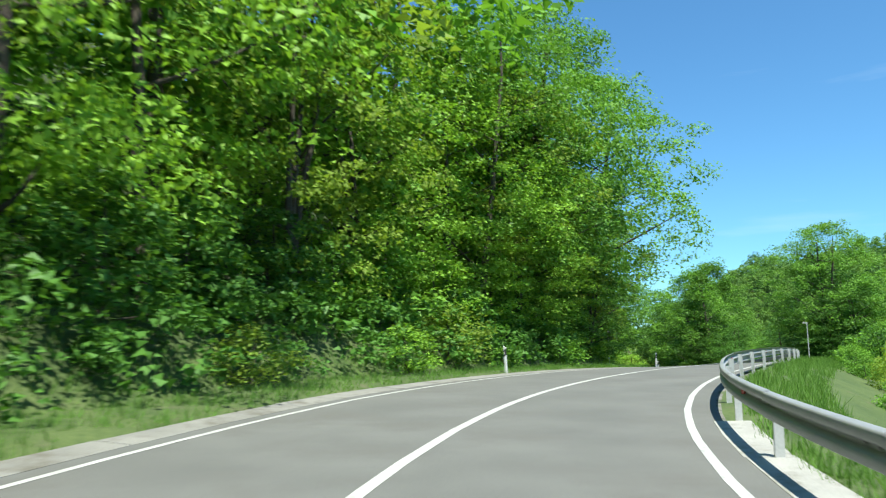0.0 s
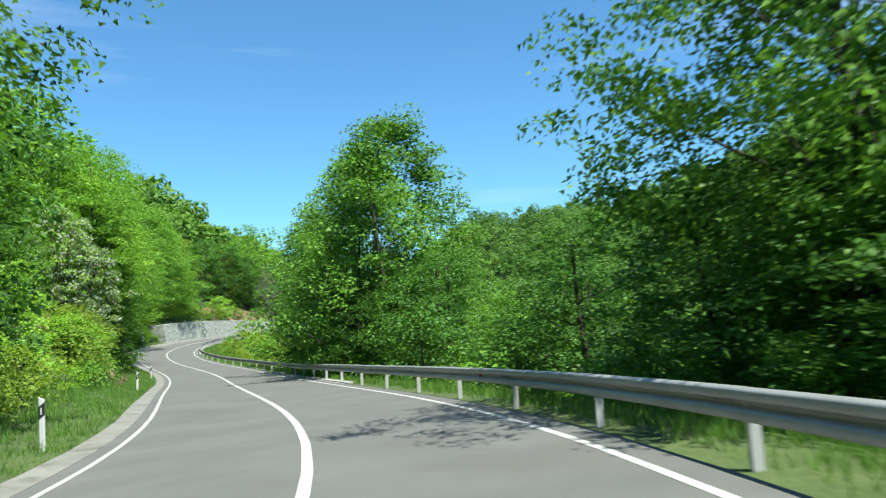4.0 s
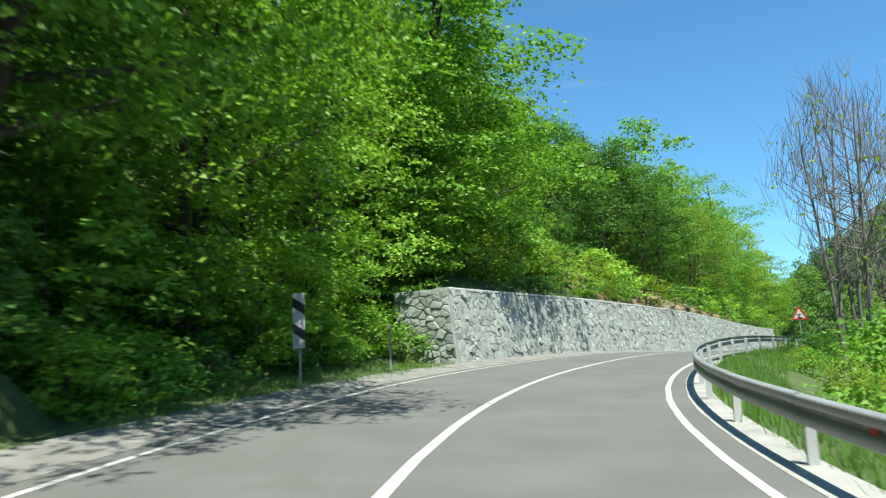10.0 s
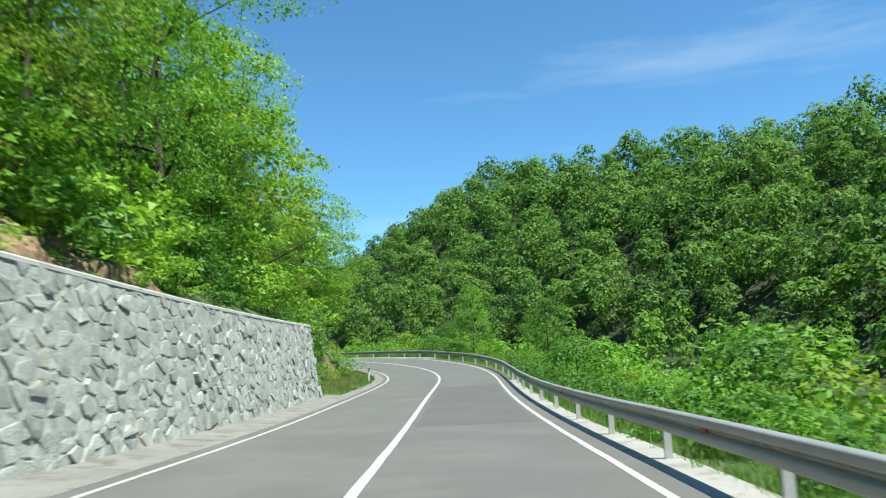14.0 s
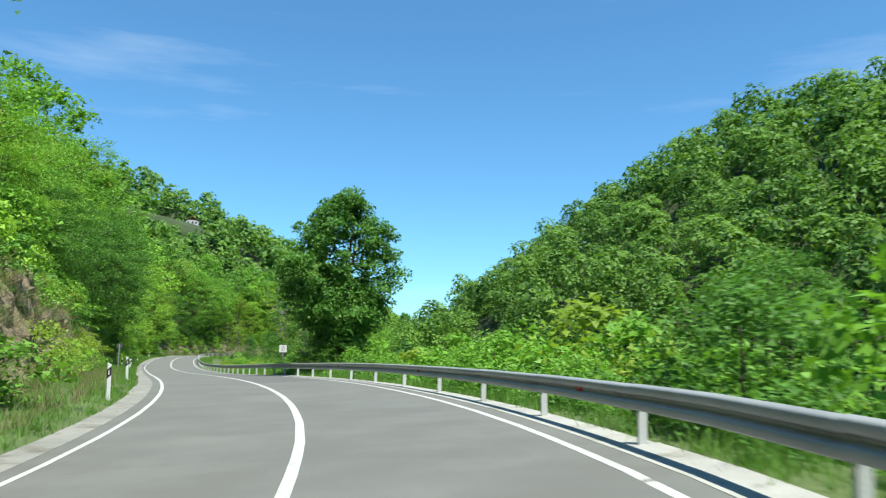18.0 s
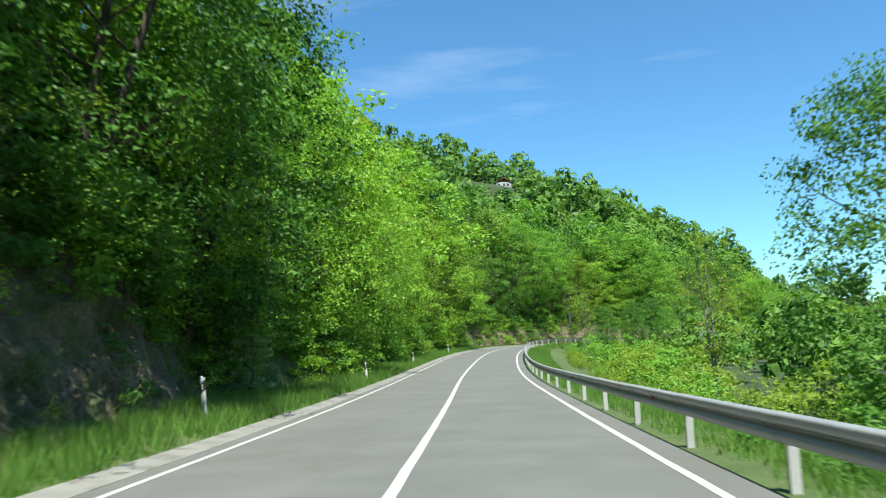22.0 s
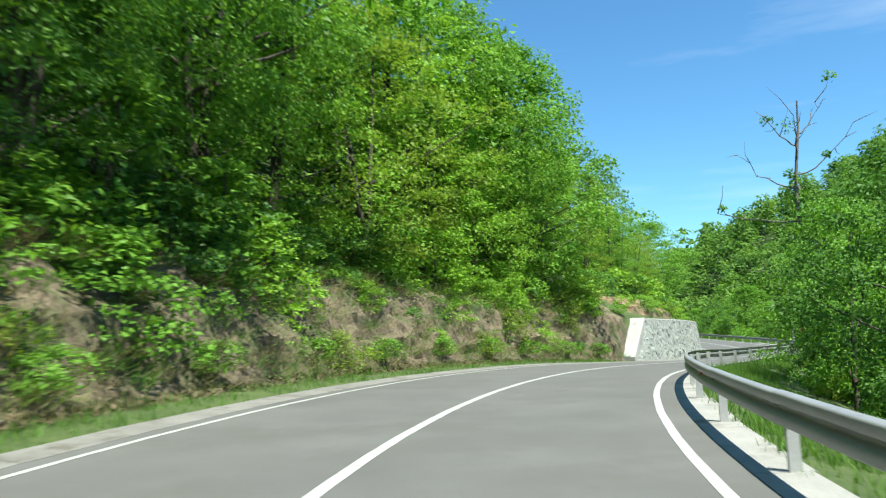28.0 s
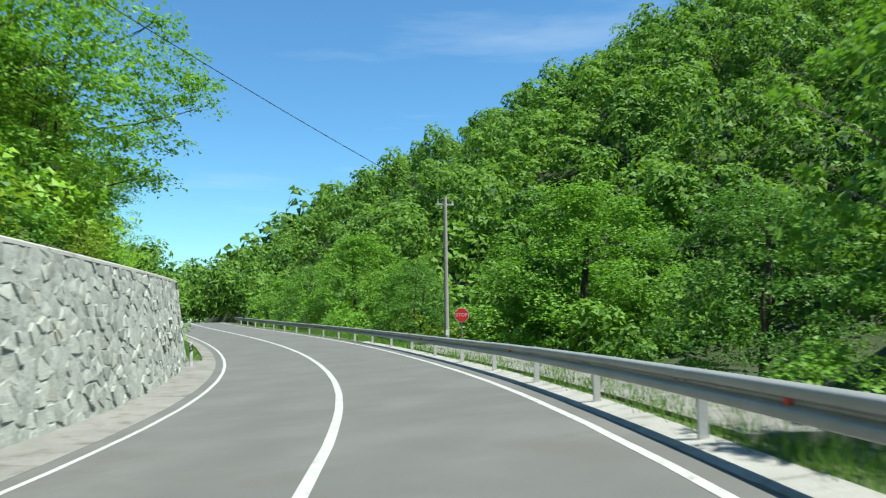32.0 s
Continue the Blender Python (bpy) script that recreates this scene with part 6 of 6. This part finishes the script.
# ---------------------------------------------------------------- woods on the slopes, grass, leaf litter
def crowns(seed, number, R, H, size):
    """A far tree's crown: rounded lobes heaped into an uneven dome, leaves on their skins."""
    r = np.random.RandomState(seed)
    n = r.randint(7, 11)
    th = np.arange(n) * 2.4 + r.uniform(0, 6)
    up = np.linspace(0.22, 0.80, n) + r.uniform(-0.06, 0.06, n)
    c = np.stack([np.cos(th), np.sin(th), 0 * th], 1) * (R * 0.62 * (1.05 - up) ** 0.6)[:, None]
    c[:, 2] = up * H
    rad = R * r.uniform(0.36, 0.56, n)
    k = r.randint(0, n, number)
    u = r.normal(size=(number, 3))
    u /= np.linalg.norm(u, axis=1)[:, None] + 1e-9
    u[:, 2] = np.where(u[:, 2] < -0.4, -u[:, 2], u[:, 2])
    p = c[k] + u * (rad[k] * (0.8 + 0.3 * r.uniform(size=number)))[:, None] * np.array([1, 1, 0.85])
    return leaves(p, u, size, r, 0.45, 1.05, 0.36, 0.95)


def forest(name, label, spots, protos, mat, r):
    """Many crowns joined: spots are rows of x, y, z, scale."""
    vs, fs, k = [], [], 0
    for q, (x, y, z, sc) in enumerate(spots):
        v, f = protos[r.randint(len(protos))]
        a = r.uniform(0, 6.28)
        c, sn = math.cos(a), math.sin(a)
        w = np.empty_like(v)
        w[:, 0], w[:, 1], w[:, 2] = (v[:, 0] * c - v[:, 1] * sn) * sc + x, (v[:, 0] * sn + v[:, 1] * c) * sc + y, v[:, 2] * sc * r.uniform(0.85, 1.25) + z
        vs.append(w)
        fs.append(f + k)
        k += len(v)
    return tagged(new(name, mesh_of(name, np.concatenate(vs), np.concatenate(fs), mat)), label, "forest", kind="stuff")


def grid_spots(x0, x1, y0, y1, step, test, r, lo, hi):
    x, y = np.meshgrid(np.arange(x0, x1, step), np.arange(y0, y1, step * 0.87))
    x = (x + np.where(np.arange(x.shape[0])[:, None] % 2 == 0, 0, step / 2) + r.uniform(-0.4, 0.4, x.shape) * step).ravel()
    y = (y + r.uniform(-0.4, 0.4, y.shape) * step).ravel()
    s_, d_ = nearest(x, y)
    z = land(x, y)
    ok = test(x, y, z, s_, d_)
    x, y, z = x[ok], y[ok], z[ok]
    return np.stack([x, y, z, r.uniform(lo, hi, len(x))], 1)


fr = np.random.RandomState(77)
near_crowns = [crowns(200 + q, 330, 3.0, 8.5, 0.62) for q in range(8)]
mid_crowns = [crowns(240 + q, 480, 2.9, 8.0, 0.42) for q in range(6)]
far_crowns = [crowns(220 + q, 400, 3.4, 7.0, 0.50) for q in range(8)]
head_crowns = [crowns(260 + q, 120, 3.4, 7.0, 0.95) for q in range(6)]
in_meadow = lambda x, y: ((x + 10) / 30.0) ** 2 + ((y - 606) / 22.0) ** 2 < 1
facing = lambda x, y: hills(x + 14, y) > hills(x, y) - 3
up_slope = grid_spots(-120, 160, -60, 800, 6.0, lambda x, y, z, s, d: (d > np.interp(s, UP[:, 0], UP[:, 2]) + 10) & (d < 42) & ~in_meadow(x, y), fr, 0.95, 1.5)
forest("forest_slope", "bright spring woodland covering the slope above the road", up_slope, near_crowns, L_FOREST, fr)
up_far = grid_spots(-190, 230, 100, 720, 8.4, lambda x, y, z, s, d: (d >= 42) & (d < np.where(y > 560, 230, 110)) & ~in_meadow(x, y), fr, 1.3, 1.8)
forest("forest_upper_slope", "woodland on the upper slope", up_far, head_crowns, L_HILL, fr)
hill_a = grid_spots(40, 225, -60, 560, 6.0, lambda x, y, z, s, d: (d < -46) & (hills(x, y) > z - 2.5) & (hills(x, y) > -5) & facing(x, y), fr, 0.9, 1.5)
near_face = nearest(hill_a[:, 0], hill_a[:, 1])[1] > -84
fine_crowns = [crowns(280 + q, 620, 3.2, 7.2, 0.40) for q in range(6)]
forest("forest_hill_face", "green wooded hillside across the valley", hill_a[near_face], fine_crowns, L_HILL, fr)
forest("forest_far_hill", "green woods high on the hillside across the valley", hill_a[~near_face], far_crowns, L_HILL, fr)
hill_n = grid_spots(40, 225, -60, 560, 5.2, lambda x, y, z, s, d: (d < -20) & (d >= -46) & (hills(x, y) > z - 2.5) & (hills(x, y) > -5), fr, 0.8, 1.2)
forest("forest_hill_foot", "green trees at the foot of the far hillside", hill_n, mid_crowns, L_FOREST, fr)
bend = lambda x, y, z, d: (d < -22) & (hills(x, y) > z - 2.5) & (hills(x, y) > -5) & facing(x, y)
hill_b = grid_spots(70, 270, 520, 660, 6.0, lambda x, y, z, s, d: bend(x, y, z, d), fr, 0.95, 1.6)
forest("forest_bend_hill", "steep green wooded hillside beyond the bend", hill_b, fine_crowns, L_FOREST, fr)
spur = grid_spots(-20, 240, 572, 740, 6.4, lambda x, y, z, s, d: ((d < -15) | ((y > RY[-1] + 14) & (d < 17))) & ~(bend(x, y, z, d) & (y < 660)), fr, 0.9, 1.5)
forest("forest_valley_head", "green woods closing the head of the valley", spur, far_crowns, L_FOREST, fr)
head = grid_spots(-160, 330, 715, 1100, 15.0, lambda x, y, z, s, d: y > RY[-1] + 30, fr, 1.5, 2.1)
forest("forest_horizon", "distant wooded hills beyond the valley", head, head_crowns, L_HILL, fr)
floor_ = grid_spots(15, 150, -60, 640, 7.8, lambda x, y, z, s, d: (d < -17) & (z > hills(x, y) + 1.0) & (x < 130) & (fr.uniform(size=x.shape) < np.where(((s > 130) & (s < 215)) | ((s > 392) & (s < 470)), 0.65, 0.8)), fr, 0.45, 0.8)
forest("thicket_valley_floor", "low green thicket on the valley floor", floor_, near_crowns, L_FOREST, fr)


def grass(name, label, number, spans, d0, d1, lo, hi, mat, seed, skip=()):
    """Blades in tufts on the verge."""
    r = np.random.RandomState(seed)
    a, b = spans
    s, d = r.uniform(a, b, number), r.uniform(d0, d1, number)
    ok = np.ones(number, bool)
    for x0, x1 in skip:
        ok &= ~((s > x0) & (s < x1))
    clump = np.sin(s * 1.9 + d * 2.3) + np.sin(s * 0.7 - d * 3.1) + 0.8 * r.normal(size=number)
    ok &= clump > -0.9
    s, d = s[ok], d[ok]
    p = at(s, d)
    p[:, 2] = land(p[:, 0], p[:, 1]) - 0.03
    n = len(s)
    k = 6
    base = np.repeat(p, k, 0) + r.normal(size=(n * k, 3)) * np.array([0.07, 0.07, 0.0])
    h = r.uniform(lo, hi, (n * k, 1)) * np.repeat(0.6 + 0.5 * r.uniform(size=(n, 1)), k, 0)
    th = r.uniform(0, 6.28, n * k)
    side = np.stack([np.cos(th), np.sin(th), 0 * th], 1) * (0.005 + 0.009 * r.uniform(size=(n * k, 1)))
    bend = r.normal(size=(n * k, 3)) * np.array([0.3, 0.3, 0]) * h
    v = np.stack([base - side, base + side, base + bend + np.array([0, 0, 1.0]) * h], 1).reshape(-1, 3)
    return tagged(new(name, mesh_of(name, v, np.arange(3 * n * k).reshape(-1, 3), mat)), label, "grass", kind="stuff")


WALLS = ((159, 184), (200, 280), (540, 594), (54, 68))
grass("grass_uphill_verge", "fresh green grass on the verge below the wood", 56000, (-20, 630), 4.5, 7.4, 0.08, 0.32, L_GRASS, 31, WALLS)
grass("grass_valley_verge", "green grass under and behind the crash barrier", 52000, (-10, 620), -6.6, -4.42, 0.10, 0.42, L_GRASS, 32)
grass("grass_tall_verge", "tall lush grass on the wide verge below the rock", 17000, (364, 486), 4.6, 7.4, 0.25, 0.62, L_GRASS, 35)
grass("dry_grass_verge", "dry yellow grass tufts on the bank", 9000, (280, 545), 5.2, 9.5, 0.15, 0.5, L_DRY, 33, ((540, 594),))


grass("grass_bank", "rough green grass and weeds on the bank", 26000, (-20, 630), 6.8, 10.5, 0.2, 0.7, L_GRASS, 34, WALLS)


def litter(name, label, number, spans, seed):
    """Fallen leaves, chips of stone and earth at the foot of the banks."""
    r = np.random.RandomState(seed)
    s = np.concatenate([r.uniform(a, b, number // len(spans)) for a, b in spans])
    n = len(s)
    d = np.interp(s, CUT[:, 0], CUT[:, 1]) - 0.9 + np.abs(r.normal(size=n)) * 1.1
    p = at(s, d)
    p[:, 2] = land(p[:, 0], p[:, 1]) + r.uniform(0.0, 0.10, n)
    u = r.normal(size=(n, 3)) * np.array([0.5, 0.5, 1.0])
    v, f = leaves(p, u, r.uniform(0.05, 0.16, n), r, 0.9, 0.4, 0.6, 0.9)
    return tagged(new(name, mesh_of(name, v, f, M_LITTER)), label, "leaf litter", kind="stuff")


litter("leaf_litter_bank", "brown fallen leaves and chips at the foot of the banks", 16000, ((303, 360), (486, 534), (121, 142)), 61)


def tufts(name, label, number, spans, mat, seed):
    """Long grass hanging in tufts over the ledges of the banks."""
    r = np.random.RandomState(seed)
    c = number // 26
    s = np.concatenate([r.uniform(a, b, c // len(spans)) for a, b in spans])
    c = len(s)
    d = np.interp(s, CUT[:, 0], CUT[:, 1]) + r.uniform(-0.3, 3.4, c)
    p = at(s, d)
    z = land(p[:, 0], p[:, 1]) + r.uniform(0.15, 0.55, c)
    p = at(s, d - r.uniform(0.35, 0.95, c))
    p[:, 2] = np.maximum(z, land(p[:, 0], p[:, 1]) + 0.05)
    k = 26
    base = np.repeat(p, k, 0) + r.normal(size=(c * k, 3)) * np.array([0.16, 0.16, 0.07])
    h = r.uniform(0.25, 0.65, (c * k, 1))
    q = np.radians([heading(v) for v in s])
    out = np.repeat(np.stack([np.cos(q), np.sin(q), 0 * q], 1), k, 0)
    tip = base + (out * 0.55 + r.normal(size=(c * k, 3)) * 0.28 + np.array([0, 0, 0.35])) * h
    th = r.uniform(0, 6.28, c * k)
    side = np.stack([np.cos(th), np.sin(th), 0 * th], 1) * (0.006 + 0.010 * r.uniform(size=(c * k, 1)))
    v = np.stack([base - side, base + side, tip], 1).reshape(-1, 3)
    return tagged(new(name, mesh_of(name, v, np.arange(3 * c * k).reshape(-1, 3), mat)), label, "grass", kind="stuff")


tufts("grass_tufts_dry", "straw-coloured grass hanging in tufts from the bank's ledges", 26000, ((303, 372), (488, 542)), L_DRY, 71)
tufts("grass_tufts_green", "green grass and weeds growing on the bank's ledges", 34000, ((303, 404), (488, 543)), L_GRASS, 72)
for q in range(46):
    s = (303 + 1.9 * q) if q % 2 else (487 + 1.2 * q)
    if 335 < s < 364:
        continue
    low_bushes.put(q % 4, stand(s, float(np.interp(s, CUT[:, 0], CUT[:, 1])) - 0.35 + 0.8 * (q * 7 % 4), 0.42 + 0.13 * (q * 5 % 4), 83 * q, 1.2, -0.35))


# the side track: gravel mouth and a dark lane climbing into the wood
def side_track():
    pts, rows_ = [], 12
    for q in range(rows_):
        u = q / (rows_ - 1)
        s0, s1 = 55.0 + 5.5 * u + 4 * u * u, 67.0 + 2.0 * u + 4 * u * u
        d = 3.95 + 24 * u
        for w in np.linspace(0, 1, 6):
            p = at(s0 + (s1 - s0) * w, d)
            zl = float(land([p[0]], [p[1]])[0])
            p[2] = zl + 0.06 if d > 4.3 else p[2] + 0.012
            pts.append(p)
    i = (np.arange(rows_ - 1)[:, None] * 6 + np.arange(5)[None]).ravel()
    f = np.stack([i, i + 1, i + 7, i + 6], 1)
    wh = (i // 6 >= 2).astype(int)
    tagged(new("road_side_track", mesh_of("road_side_track", np.array(pts), f, [M_GRAVEL, M_PATCH], True, wh)), "side track with a pale gravel mouth climbing into the wood", "track", kind="structure")


side_track()


def boulders():
    """Loose rocks lying on the cut banks."""
    r = np.random.RandomState(8)
    made = []
    for q in range(6):
        bm = bmesh.new()
        for v in r.normal(size=(16, 3)):
            v = v / np.linalg.norm(v) * np.array([0.62, 0.48, 0.40]) * r.uniform(0.8, 1.1)
            bm.verts.new(tuple(v))
        hull = bmesh.ops.convex_hull(bm, input=bm.verts)
        bmesh.ops.delete(bm, geom=[v for v in bm.verts if not v.link_faces], context="VERTS")
        bmesh.ops.bevel(bm, geom=list(bm.edges), offset=0.025, segments=1, affect="EDGES")
        me = bpy.data.meshes.new("rock")
        bm.to_mesh(me)
        bm.free()
        me.materials.append(M_BOULDER)
        made.append(me)
    for q in range(190):
        s = r.choice([r.uniform(302, 356), r.uniform(486, 540)], p=[0.5, 0.5])
        toe, wide = float(np.interp(s, CUT[:, 0], CUT[:, 1])), float(np.interp(s, CUT[:, 0], CUT[:, 3]))
        d = toe + r.uniform(-0.5, wide + 0.6)
        sc = r.uniform(0.25, 0.95) if d > toe + 0.3 else r.uniform(0.15, 0.45)
        ob = new("rock", made[q % 6])
        ob.matrix_basis = stand(s, d, sc, r.uniform(0, 360), r.uniform(0.8, 1.3), 0.1 * sc)
        tagged(ob, "rough angular rock jutting from the earth bank", "rock", "rocks in the bank")


boulders()


def farmhouse():
    x, y = -9.0, 612.0
    z = float(land([x], [y])[0])
    t = thing("farmhouse", "small white farmhouse with a red tiled roof on a hillside meadow", "house", m=pose(x, y, z - 0.6, 0, 0, 20) @ Matrix.Scale(0.62, 4))
    part("wall", box(-4, 4, -3, 3, -1.5, 3.2, 0.03), M_PLASTER, t)
    part("roof", plate([(-4.5, 3.0), (0, 5.4), (4.5, 3.0), (4.5, 3.2), (0, 5.65), (-4.5, 3.2)], -3.5, 3.5), M_ROOF, t)
    for x0 in (-2.6, 0.2, 2.2):
        part("window", box(x0 - 0.5, x0 + 0.5, -3.04, -2.96, 1.0, 2.3), M_BLACK, t)


farmhouse()
